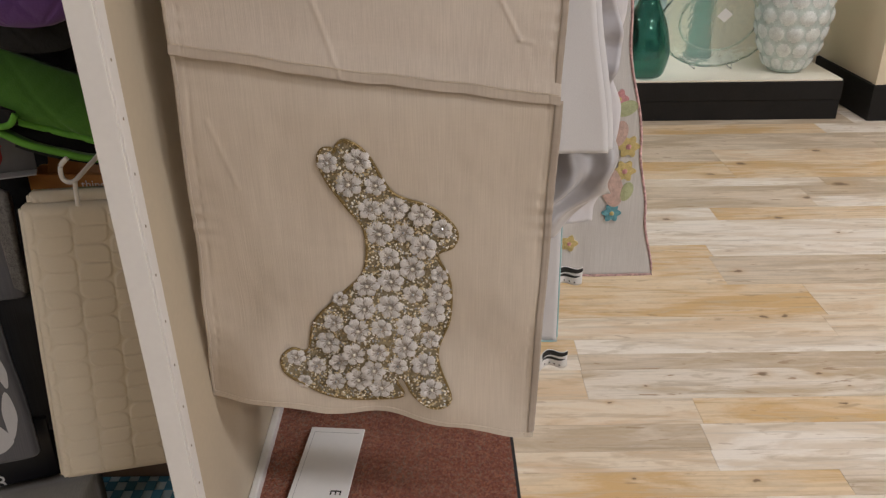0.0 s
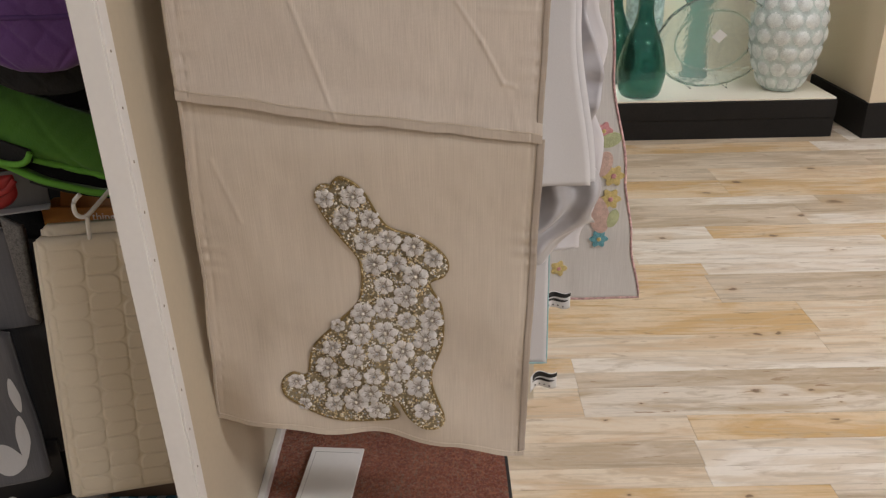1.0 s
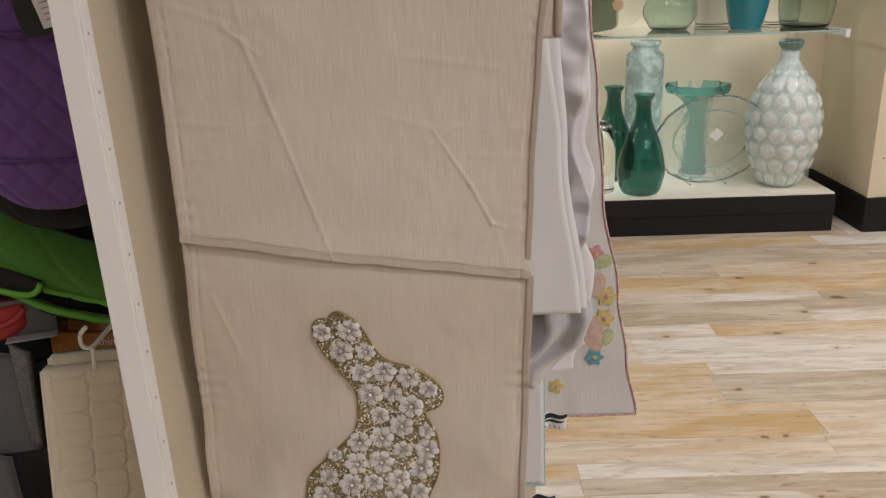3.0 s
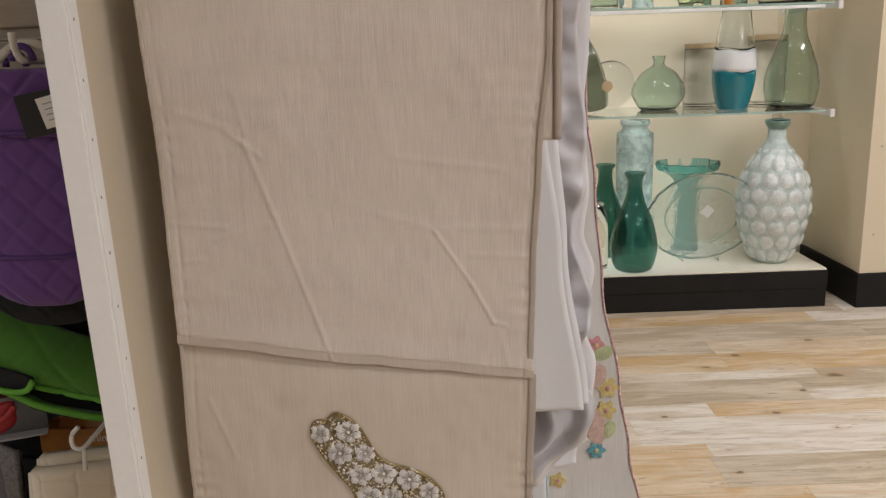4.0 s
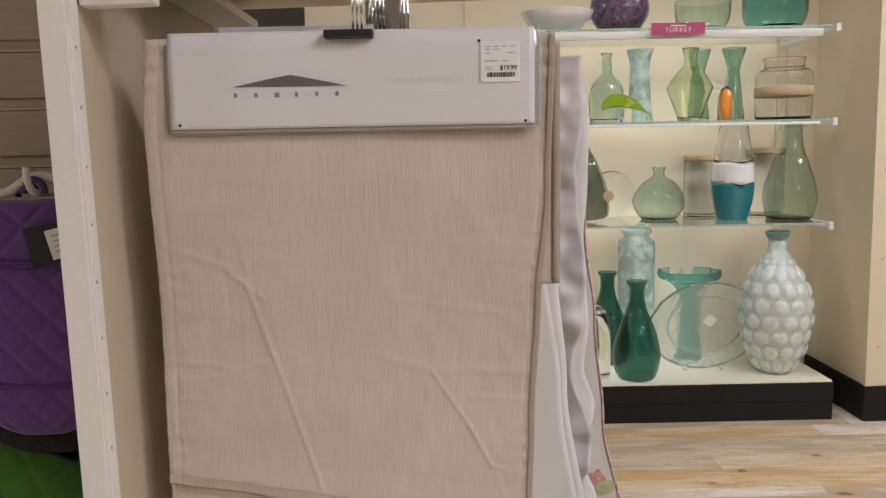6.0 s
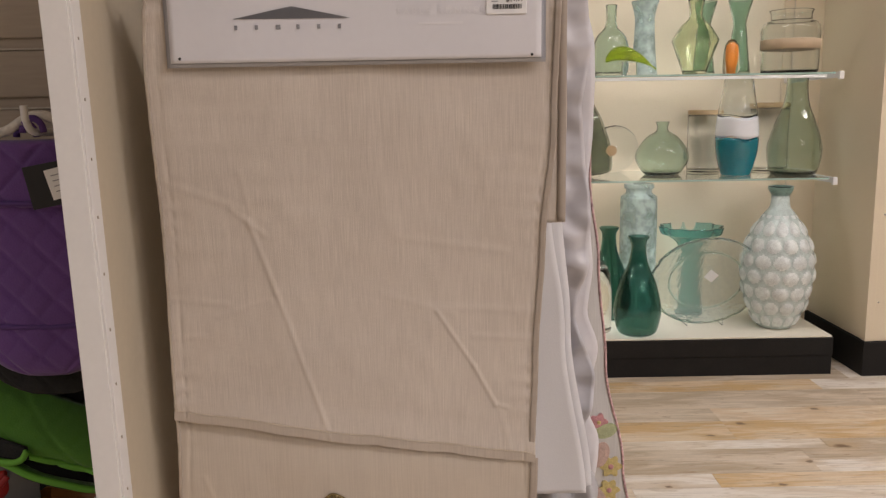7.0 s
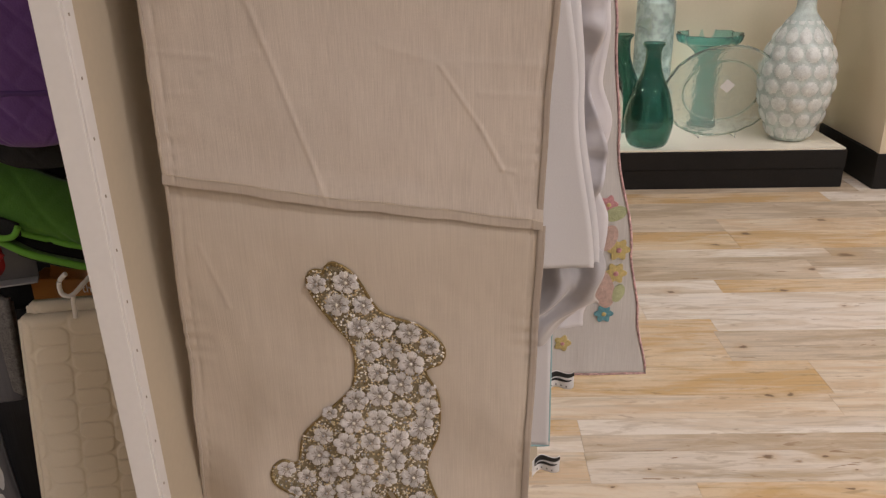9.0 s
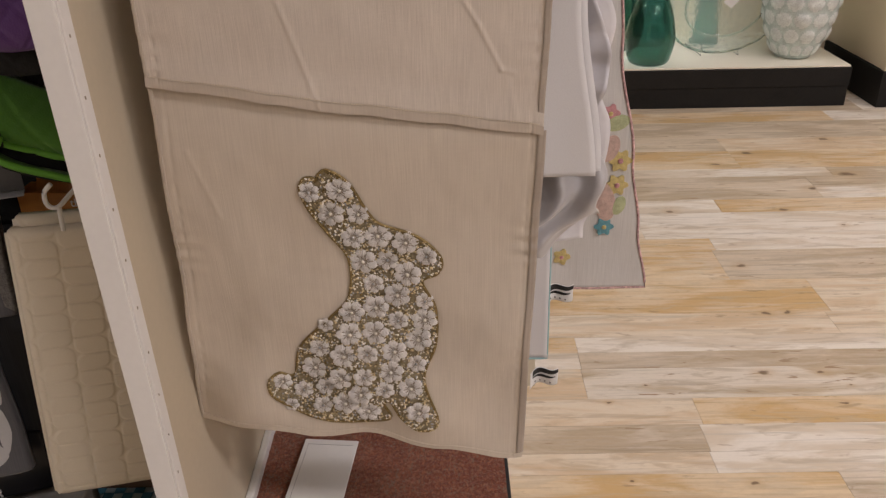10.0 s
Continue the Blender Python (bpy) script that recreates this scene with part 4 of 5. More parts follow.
def bead(bm, x, y, z, r, kind, long=1.0, turn=0.0):
    """A faceted bead lying on the cloth."""
    ca, sa = math.cos(turn), math.sin(turn)
    rim = [(math.cos(math.tau * k / 6), math.sin(math.tau * k / 6)) for k in range(6)]
    low = [bm.verts.new((x + r * (long * a * ca - b * sa), y, z + r * (long * a * sa + b * ca))) for a, b in rim]
    top = [bm.verts.new((x + 0.55 * r * (long * a * ca - b * sa), y - 0.8 * r, z + 0.55 * r * (long * a * sa + b * ca))) for a, b in rim]
    for k in range(6):
        bm.faces.new((low[k], low[(k + 1) % 6], top[(k + 1) % 6], top[k])).material_index = kind
    bm.faces.new(top).material_index = kind


rnd = random.Random(5)
bm = bmesh.new()
for a, b in zip(ring, ring[1:] + ring[:1]):
    run = (b - a).length
    for k in range(max(1, round(run / 0.0021))):
        p = a.lerp(b, (k + 0.5) / max(1, round(run / 0.0021)))
        bead(bm, p.x, runner_front(p.x, p.y) - 0.0022, p.y, rnd.uniform(0.0008, 0.0011), rnd.choice((0, 0, 0, 1)), 1.3, math.atan2(b.y - a.y, b.x - a.x))
bmesh.ops.recalc_face_normals(bm, faces=bm.faces[:])
tagged(part("outline_beading", bm, [CORD_GOLD, GOLD], patch, "small gold bugle beads"), kind="stuff")


def flower_mesh(heart):
    """A satin-stitched flower: six rounded petals of fine radial threads, dark spokes and a bead at its heart."""
    bm = bmesh.new()
    spokes = 72
    rows = []
    for r, h in ((0.10, 0.10), (0.30, 0.13), (0.46, 0.20), (0.68, 0.26), (0.88, 0.20), (1.0, 0.05)):
        row = []
        for i in range(spokes):
            a = math.tau * i / spokes
            lobe = abs(math.cos(3 * a)) ** 0.55
            q = r * (1 - (0.27 * (1 - lobe)) * ease((r - 0.25) / 0.6)) + (0.03 * math.sin(i * 2.7) if r > 0.95 else 0)
            ridge = 0.05 * (1 if i % 2 else -1) * ease((r - 0.1) / 0.3)
            row.append(bm.verts.new((q * math.cos(a), -(h * (0.45 + 0.55 * lobe) + ridge * (0.5 + 0.5 * lobe)), q * math.sin(a))))
        rows.append(row)
    for k, (p, q) in enumerate(zip(rows, rows[1:])):
        for i in range(spokes):
            j = (i + 1) % spokes
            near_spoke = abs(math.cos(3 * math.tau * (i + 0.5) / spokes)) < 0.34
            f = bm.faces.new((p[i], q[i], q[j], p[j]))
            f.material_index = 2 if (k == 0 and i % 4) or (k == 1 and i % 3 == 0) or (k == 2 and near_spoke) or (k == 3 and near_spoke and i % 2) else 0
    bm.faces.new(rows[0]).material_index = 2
    c = bmesh.ops.create_icosphere(bm, subdivisions=2, radius=0.135, matrix=Matrix.Translation((0, -0.22, 0)))
    for v in c["verts"]:
        for f in v.link_faces:
            f.material_index = 1
    bmesh.ops.recalc_face_normals(bm, faces=bm.faces[:])
    me = bpy.data.meshes.new("flower")
    bm.to_mesh(me)
    bm.free()
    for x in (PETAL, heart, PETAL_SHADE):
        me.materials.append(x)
    return me


PEARL_FLOWER, CRYSTAL_FLOWER = flower_mesh(PEARL), flower_mesh(CRYSTAL)
LARGE = ((-0.024, 0.888), (-0.035, 0.862), (-0.008, 0.861), (0.010, 0.835), (0.037, 0.827), (-0.007, 0.805), (0.038, 0.790), (0.026, 0.764), (-0.023, 0.744), (0.003, 0.749), (0.054, 0.733), (-0.052, 0.729), (-0.027, 0.717),
         (0.001, 0.719), (0.046, 0.707), (-0.035, 0.690), (0.020, 0.695), (-0.069, 0.671), (-0.041, 0.659), (0.015, 0.669), (-0.107, 0.653), (-0.020, 0.639), (0.036, 0.644), (-0.038, 0.625), (-0.013, 0.612), (0.044, 0.614))
SMALL = ((-0.054, 0.886), (-0.015, 0.834), (0.058, 0.811), (0.018, 0.806), (0.002, 0.777), (0.055, 0.757), (0.026, 0.733), (-0.061, 0.699), (-0.009, 0.694), (0.043, 0.675), (-0.014, 0.664), (-0.085, 0.639), (-0.059, 0.645), (0.007, 0.645), (-0.100, 0.620), (-0.064, 0.620))
flowers = [(x, z, 0.0149, PEARL_FLOWER) for x, z in LARGE] + [(x, z, 0.0119, CRYSTAL_FLOWER) for x, z in SMALL]
for x, z, size, mesh in flowers:
    o = new("flower", mesh)
    o.parent = patch
    s = min(size * rnd.uniform(0.95, 1.06), max(0.009, rim_distance(x, z) + 0.0025))
    o.matrix_basis = pose(x, runner_front(x, z) - 0.0016 - 0.0006 * rnd.random(), z, rnd.uniform(-5, 5), rnd.uniform(0, 60), rnd.uniform(-5, 5)) @ Matrix.Diagonal((s, s * 0.8, s * rnd.uniform(0.92, 1.0), 1))
bm = bmesh.new()
beads = 0
while beads < 3000:
    x, z = rnd.uniform(-0.124, 0.075), rnd.uniform(0.588, 0.910)
    if inside(x, z) and all(math.hypot(x - a, z - b) > 0.74 * c for a, b, c, q in flowers):
        bead(bm, x, runner_front(x, z) - 0.0016 - 0.0012 * rnd.random(), z, rnd.choice((0.0007, 0.0009, 0.0011, 0.0013)), rnd.choice((0, 0, 1, 2, 2, 3)), rnd.choice((1, 1, 1.6)), rnd.uniform(0, 3))
        beads += 1
bmesh.ops.recalc_face_normals(bm, faces=bm.faces[:])
tagged(part("beading", bm, [GOLD, CRYSTAL, PEARL, CORD_GOLD], patch, "tiny gold and crystal beads"), kind="stuff")

# the card over the hanger
card = thing("hanger_card", (0.0045, 0.7590, 1.337), "pale grey printed header card with a silver border and price sticker", "card", turn=-1.0)


def card_face(u, v):
    z = 0.004 + 0.088 * (1 - v)
    over = max(0.0, z - 0.078)
    return Vector((-0.1685 + 0.337 * u, 0.004 * over / 0.014 + 0.0003 * math.sin(u * 5) + 0.0002 * noise.noise((u * 5, v * 3, 1)), z))


part("face", sheet(card_face, 60, 24, 0.0015), GREY_CARD, card, smooth=True)
part("sleeve", sheet(lambda u, v: card_face(0.5 + (u - 0.5) * 1.024, v) + Vector((0, 0.002, -0.004 * v)), 60, 24, 0.001), SILVER_EDGE, card, "silver sleeve border", True)
bm = bmesh.new()
vs = [bm.verts.new(p) for p in ((-0.110, -0.0005, 0.042), (-0.003, -0.0005, 0.0415), (-0.056, -0.0005, 0.0525))]
bm.faces.new(vs)
bmesh.ops.solidify(bm, geom=bm.faces[:], thickness=0.0006)
part("mark", bm, SILVER_INK, card, "flat grey roof-shaped mark")
for k in range(6):
    bar = box(-0.1085 + 0.0188 * k, -0.1058 + 0.0188 * k + (0.0015 if k == 2 else 0), -0.0005, 0.0004, 0.0325, 0.0365)
    part("mark_bar", bar, SILVER_INK, card, "thin dark printed bar")
letters("lettering", "TABLE RUNNER", 0.0085, PALE_INK, card, pose(0.078, -0.0004, 0.046, 90, 0, 0), "pale printed capitals", 1.45)
part("small_print", box(0.058, 0.098, -0.0005, 0.0004, 0.0345, 0.0365), PALE_INK, card, "pale line of small print")
stick = part("price_sticker", box(0.119, 0.155, -0.0016, 0.0, 0.042, 0.0785, 0.0004), PAPER, card, "white price sticker with black print")
letters("price", "$19.99", 0.0060, INK, stick, pose(0.1445, -0.0019, 0.0545, 90), "bold black price", 0.95)
sr = random.Random(3)
x = 0.125
while x < 0.1505:
    w = sr.choice((0.0004, 0.0007, 0.001))
    part("barcode_bar", box(x, x + w, -0.0019, -0.0015, 0.0465, 0.0505), INK, stick)
    x += w + sr.choice((0.0004, 0.0007))
for px_, pz_, w_ in ((0.1235, 0.0735, 0.005), (0.131, 0.0735, 0.005), (0.139, 0.0735, 0.004), (0.147, 0.0735, 0.004), (0.1235, 0.071, 0.004), (0.131, 0.071, 0.005), (0.1235, 0.0675, 0.004), (0.143, 0.0675, 0.008), (0.123, 0.0605, 0.012), (0.138, 0.0605, 0.006), (0.1235, 0.055, 0.006), (0.1235, 0.0528, 0.006)):
    part("print_bar", box(px_, px_ + w_, -0.0019, -0.0015, pz_, pz_ + 0.0006), SILVER_INK, stick)
for px_, pz_ in ((-0.160, 0.008), (0.160, 0.0065), (0.118, 0.0795)):
    dot = lathe([(0, 0), (0.0014, 0), (0.001, 0.001), (0, 0.001)], 10)
    for v in dot.verts:
        v.co = Vector((px_ + v.co.x, -0.0002 - v.co.z, pz_ + v.co.y))
    part("rivet", dot, INK, card, "small dark rivet")
clip = thing("hanger_clip", (0.004, 0.757, 1.4205), "black plastic hanger clip with a chrome hook", "hanger", "hangers on the rail")
part("jaw", box(-0.0225, 0.0225, -0.007, 0.012, 0.0, 0.0075, 0.0015), BLACK_PLASTIC, clip, smooth=False)
bm = bmesh.new()
for a in (-0.004, 0.0, 0.004):
    tube([(0.008 + a, 0, 0.007), (0.008 + a, 0.0, 0.03), (0.008 + a * 0.3, 0.004, 0.055), (0.008, 0.012, 0.07), (0.008, 0.03, 0.075)], 0.0011, 6, bm=bm)
part("hook", bm, CHROME, clip, "chrome wire hook", True)
for cx, cy, cz in ((0.022, 0.797, 1.424), (0.044, 0.832, 1.426), (0.010, 0.862, 1.428)):
    copy_thing(clip, pose(cx, cy, cz, 0, 0, 4))
arm = thing("hang_rail", (0.012, 0.755, 1.5), "chrome rail that carries the cloth hangers", "rail")
part("bar", tube([(0, -0.02, 0.02), (0, 0, 0.0), (0, 0.45, 0.0)], 0.007, 12), CHROME, arm, smooth=True)
part("back_plate", box(-0.03, 0.03, 0.45, 0.46, -0.2, 0.06, 0.002), WHITE_LAMINATE, arm, "white mounting plate")


# header cards of the hangers behind
for x0, x1, y, z1, tilt in ((-0.138, 0.02, 0.845, 1.446, -1.2), (0.03, 0.20, 0.878, 1.442, 0.8)):
    back = thing("hanger_card", ((x0 + x1) / 2, y, 1.38), "pale grey header card on a hanger behind", "card", turn=tilt)
    part("face", box(-(x1 - x0) / 2, (x1 - x0) / 2, 0, 0.0018, 0, z1 - 1.38, 0.0006), GREY_CARD, back)
    part("sleeve", box(-(x1 - x0) / 2 - 0.004, -(x1 - x0) / 2, 0, 0.002, 0, z1 - 1.38, 0.0004), SILVER_EDGE, back, "silver sleeve border")

# ---- the other cloths on the arm ----
def hung(name, label, y, left, right, bottom, material, top=1.43, wave=0.004, freq=30.0, nu=60, nv=110, thick=0.003, seed=0.0, sag=0.0, category="table runner"):
    ob = thing(name, (0, 0, 0), label, category)

    def place(u, v):
        z = top + (bottom - sag * math.sin(u * 3.1) - top) * v
        a, b = follow(z, left), follow(z, right)
        x = a + (b - a) * u
        yy = y + wave * noise.noise((x * 8 + seed, z * freq / 4, seed)) + wave * 0.4 * noise.noise((x * 30, z * freq, seed + 4))
        return Vector((x, yy, z))
    part("cloth", sheet(place, nu, nv, thick), material, ob, smooth=True)
    return ob, place


L0 = ((1.43, -0.205), (1.36, -0.165), (0.5, -0.150))
hung("folded_tablecloth", "white cotton tablecloth folded flat over a hanger", 0.868, ((1.43, -0.206), (1.36, -0.165), (0.5, -0.150)), ((1.43, 0.196), (1.2, 0.197), (1.05, 0.214), (0.85, 0.240), (0.8, 0.242)), 0.862, SHEETING, wave=0.004, freq=8)
hung("folded_tablecloth", "white cotton tablecloth folded flat over a hanger", 0.905, L0, ((1.43, 0.200), (1.2, 0.214), (1.05, 0.226), (0.85, 0.2525), (0.8, 0.253)), 0.852, SHEETING, wave=0.004, freq=8, seed=3.0)
WAVY = ((1.43, 0.247), (1.36, 0.252), (1.30, 0.243), (1.24, 0.248), (1.18, 0.254), (1.12, 0.252), (1.05, 0.240), (0.97, 0.262), (0.9, 0.250), (0.84, 0.262), (0.78, 0.246), (0.74, 0.215))
hung("satin_tablecloth", "pale grey satin tablecloth hanging in soft folds", 0.945, L0, WAVY, 0.745, SATIN_GREY, top=1.422, wave=0.030, freq=40, nu=90, nv=200, seed=9.0)
WAVY2 = ((1.43, 0.25), (1.36, 0.262), (1.28, 0.262), (1.2, 0.256), (1.10, 0.263), (1.05, 0.258), (1.0, 0.272), (0.93, 0.258), (0.88, 0.274), (0.8, 0.268), (0.75, 0.25))
hung("satin_tablecloth", "white satin tablecloth with a wavy turned edge", 0.972, L0, WAVY2, 0.735, SATIN, top=1.415, wave=0.012, freq=26, nu=70, nv=160, seed=21.0, sag=0.01)


def satin_pouch():
    """The loose end of the satin cloth, gathered up in a sagging fold."""
    ob = thing("satin_bundle", (0, 0, 0), "grey satin cloth end bunched in a sagging fold", "tablecloth")

    def place(u, v):
        x = 0.10 + 0.155 * u
        low = 0.742 + 0.05 * ease((u - 0.55) / 0.45)
        z = 0.865 + (low - 0.865) * v
        y = 0.918 - 0.03 * math.sin(math.pi * v) ** 0.8 * (0.4 + 0.6 * math.sin(math.pi * min(1, u * 1.02))) + 0.012 * noise.noise((x * 26, z * 22, 2.2)) + 0.009 * math.sin((x - 0.6 * z) * 130 + 2 * math.sin(z * 60))
        return Vector((x + 0.006 * math.sin(v * 7), y, z))
    part("cloth", sheet(place, 60, 50, 0.003), paint("mid_grey_satin", (0.44, 0.42, 0.42), 0.36, spread=0.06, sheen=0.3, bump=0.04), ob, smooth=True)


satin_pouch()
TEAL_TRIM = paint("teal_piping", (0.34, 0.54, 0.56), 0.7, spread=0.1, bump=0.2)
ob, pl = hung("edged_runner", "white cotton runner with a pale teal border", 0.925, L0, ((1.4, 0.19), (0.8, 0.203), (0.7, 0.2045), (0.58, 0.2055), (0.5, 0.2055)), 0.586, SHEETING, top=1.40, wave=0.003, freq=10, seed=31.0)
part("border", tube([pl(1.0, 0.75 + 0.25 * k / 30) + Vector((0, 0.001, 0)) for k in range(31)] + [pl(1 - 0.02 * k, 1.0) for k in range(1, 20)], 0.0014, 6), TEAL_TRIM, ob, "pale teal piping", True)

PIPING = paint("printed_piping", (0.56, 0.36, 0.35), 0.8, spread=0.6, scale=120, fine=300, bump=0.2)
FLORAL = ((1.43, 0.262), (1.2, 0.277), (1.09, 0.290), (0.95, 0.302), (0.8, 0.328), (0.7, 0.344), (0.6, 0.3625), (0.5, 0.364))
ob, pl = hung("floral_runner", "grey cotton runner embroidered with flowers, edged in printed piping", 1.07, ((1.43, -0.17), (0.5, -0.03)), FLORAL, 0.604, weave("pale_grey_cotton", (0.68, 0.66, 0.635), (0.58, 0.56, 0.535), 0.5), top=1.40, wave=0.006, freq=16, nu=110, nv=140, seed=40.0)
part("piping", tube([pl(1.0, k / 90) for k in range(91)] + [pl(1 - k / 50, 1.0) for k in range(1, 40)], 0.0019, 6), PIPING, ob, "pink and red printed piping", True)


def stitched(name, x, z, petals, r, colour, label, heart=None, stretch=1.0, turn=0.0):
    """A flat embroidered motif, a little proud of the cloth."""
    me_bm = bmesh.new()
    zt, zb = 1.40, 0.604
    v = (z - zt) / (zb - zt)
    a, b = follow(z, ((1.43, -0.17), (0.5, -0.03))), follow(z, FLORAL)
    y = pl((x - a) / (b - a), v).y - 0.0022
    pts = []
    for k in range(48):
        t = math.tau * k / 48
        q = r * (0.84 + 0.16 * math.cos(petals * t)) if petals else r
        p = Vector((q * math.cos(t) * stretch, 0, q * math.sin(t)))
        p = pose(0, 0, 0, 0, turn, 0) @ p
        pts.append(me_bm.verts.new(p + Vector((x, y, z))))
    c = me_bm.verts.new((x, y - 0.0012, z))
    for i in range(48):
        f = me_bm.faces.new((pts[i], pts[(i + 1) % 48], c))
    back = [me_bm.verts.new(q.co + Vector((0, 0.003, 0))) for q in pts]
    for i in range(48):
        me_bm.faces.new((pts[i], back[i], back[(i + 1) % 48], pts[(i + 1) % 48]))
    bmesh.ops.recalc_face_normals(me_bm, faces=me_bm.faces[:])
    o = part(name, me_bm, colour, ob, label)
    if heart:
        h = bmesh.new()
        bmesh.ops.create_icosphere(h, subdivisions=2, radius=r * 0.24, matrix=Matrix.Translation((x, y - 0.001, z)) @ Matrix.Diagonal((1, 0.4, 1, 1)))
        part("flower_heart", h, heart, o, smooth=True)


def thread(name, c):
    return paint(name, c, 0.55, spread=0.25, scale=160, fine=700, bump=0.6, sheen=0.2)


Y_T, P_T, R_T, B_T, G_T, C_T = thread("yellow_thread", (0.60, 0.48, 0.19)), thread("peach_thread", (0.58, 0.41, 0.35)), thread("rose_thread", (0.60, 0.28, 0.29)), thread("teal_thread", (0.12, 0.34, 0.40)), thread("leaf_thread", (0.46, 0.50, 0.28)), thread("pale_pink_thread", (0.66, 0.50, 0.44))
stitched("embroidered_flower", 0.311, 0.800, 6, 0.0165, Y_T, "yellow embroidered flower", R_T)
stitched("embroidered_flower", 0.309, 0.765, 6, 0.016, Y_T, "yellow embroidered flower", R_T)
stitched("embroidered_leaf", 0.314, 0.735, 0, 0.014, G_T, "green embroidered leaf", None, 0.6, 20)
stitched("embroidered_flower", 0.293, 0.866, 5, 0.013, R_T, "rose embroidered flower", Y_T)
stitched("embroidered_leaf", 0.303, 0.853, 0, 0.010, G_T, "green embroidered leaf", None, 1.6, -20)
stitched("embroidered_petal", 0.296, 0.818, 0, 0.019, P_T, "peach embroidered oval", None, 0.62, 18)
stitched("embroidered_petal", 0.293, 0.742, 0, 0.030, P_T, "peach embroidered oval outline", None, 0.5, -14)
stitched("embroidered_petal", 0.2925, 0.742, 0, 0.0265, C_T, "pale pink embroidered oval", None, 0.45, -14)
stitched("embroidered_flower", 0.296, 0.703, 6, 0.014, B_T, "teal embroidered flower", Y_T)
stitched("embroidered_flower", 0.240, 0.655, 5, 0.013, Y_T, "yellow embroidered flower", R_T)


def ribbon(at, turn):
    ob = thing("care_ribbon", at, "curled white ribbon label with black print", "label", "ribbon labels", turn=turn)

    def place(u, v):
        return Vector((0.036 * u, 0.008 * math.sin(u * 2.6) + 0.004 * math.sin(u * 6), -0.024 * v + 0.008 * u * u + 0.003 * math.sin(u * 5)))
    part("ribbon", sheet(place, 20, 6, 0.0008), PAPER, ob, smooth=True)
    part("print", sheet(lambda u, v: place(0.1 + 0.8 * u, 0.42 + 0.16 * v * math.sin(0.3 + u * 2.6)) + Vector((0, -0.001, 0)), 14, 2, 0.0004), INK, ob, "wavy black printed band")
    part("print", sheet(lambda u, v: place(0.1 + 0.9 * u, 0.02 + 0.34 * v * (1 - 0.4 * u)) + Vector((0, -0.001, 0)), 14, 2, 0.0004), INK, ob, "black printed band")
    for k in range(4):
        part("print_bar", sheet(lambda u, v: place(0.2 + 0.17 * k + 0.04 * u, 0.78 + 0.08 * v) + Vector((0, -0.001, 0)), 2, 1, 0.0004), INK, ob)


ribbon((0.2035, 0.95, 0.672), 4)
ribbon((0.182, 0.90, 0.578), 4)

# ---- red mats on the low deck under the runners ----
deck = thing("low_deck", (0, 0, 0), "white base deck of the shelving bay", "shelf")
part("board", box(-0.2215, 0.158, 0.70, 1.24, 0.285, 0.305, 0.002), WHITE_LAMINATE, deck)
part("kick", box(-0.2215, 0.15, 0.74, 1.24, 0, 0.285), WHITE_LAMINATE, deck)
RED = tweed("red_tweed")
RUBBER = paint("black_rubber", (0.02, 0.02, 0.02), 0.75, spread=0.2, bump=0.2)
for k in range(5):
    mat = thing("floor_mat", (0, 0, 0.305 + 0.0125 * k), "red tweed floor mat with a black rubber border", "mat", "stacked mats")
    part("backing", box(-0.210, 0.163, 0.705 + 0.002 * k, 1.22, 0, 0.006, 0.002), RUBBER, mat, "black rubber backing")
    if k < 4:
        part("carpet_face", box(-0.2075, 0.1575, 0.711, 1.21, 0.006, 0.0122, 0.002), RED, mat)
    else:
        bm = bmesh.new()
        gr = [[bm.verts.new((-0.2075 + 0.365 * i / 150, 0.711 + 0.50 * j / 200, 0.0105 + 0.0022 * noise.noise((i * 0.83, j * 0.79, 0.3)))) for i in range(151)] for j in range(201)]
        for j in range(200):
            for i in range(150):
                bm.faces.new((gr[j][i], gr[j][i + 1], gr[j + 1][i + 1], gr[j + 1][i]))
        part("carpet_face", bm, RED, mat, smooth=True)
tag = thing("mat_label", (-0.110, 0.925, 0.3715), "white cardboard label lying on the red mat", "label", turn=-5)
part("card", box(-0.041, 0.041, -0.12, 0.095, 0, 0.003, 0.0015), PAPER, tag)
bm = bmesh.new()
for a in ((-0.034, 0.034, 0.083, 0.0835), (-0.034, -0.0335, -0.11, 0.083), ):
    box(a[0], a[1], a[2], a[3], 0.0031, 0.0034, bm=bm)
part("border", bm, SILVER_INK, tag, "thin printed border")
letters("lettering", "E", 0.022, INK, tag, pose(0.022, -0.043, 0.0033, 0, 0, -90), "black printed capital")


# ---- the bay beside the panel: slat wall, mitts, pads, towels ----
SLAT = paint("taupe_slatwall", (0.40, 0.335, 0.265), 0.6, spread=0.12, scale=3, fine=60, stretch=(0.3, 1, 4), bump=0.08)
GROOVE = paint("slat_insert", (0.50, 0.45, 0.38), 0.4, spread=0.05, bump=0)
slatwall = thing("wall_slat", (0, 0, 0), "taupe slat wall behind hanging kitchen linens", "wall", kind="structure")
part("back_board", box(-2.2, -0.248, 1.104, 1.13, 0, 2.3), SLAT, slatwall)
first_slat = part("slat", box(-2.2, -0.248, 1.10, 1.1035, 0.0, 0.0605, 0.003), SLAT, slatwall)
first_lip = part("slat_lip", box(-2.2, -0.248, 1.0985, 1.1035, 0.0608, 0.0632, 0.0008), GROOVE, slatwall, "pale groove insert")
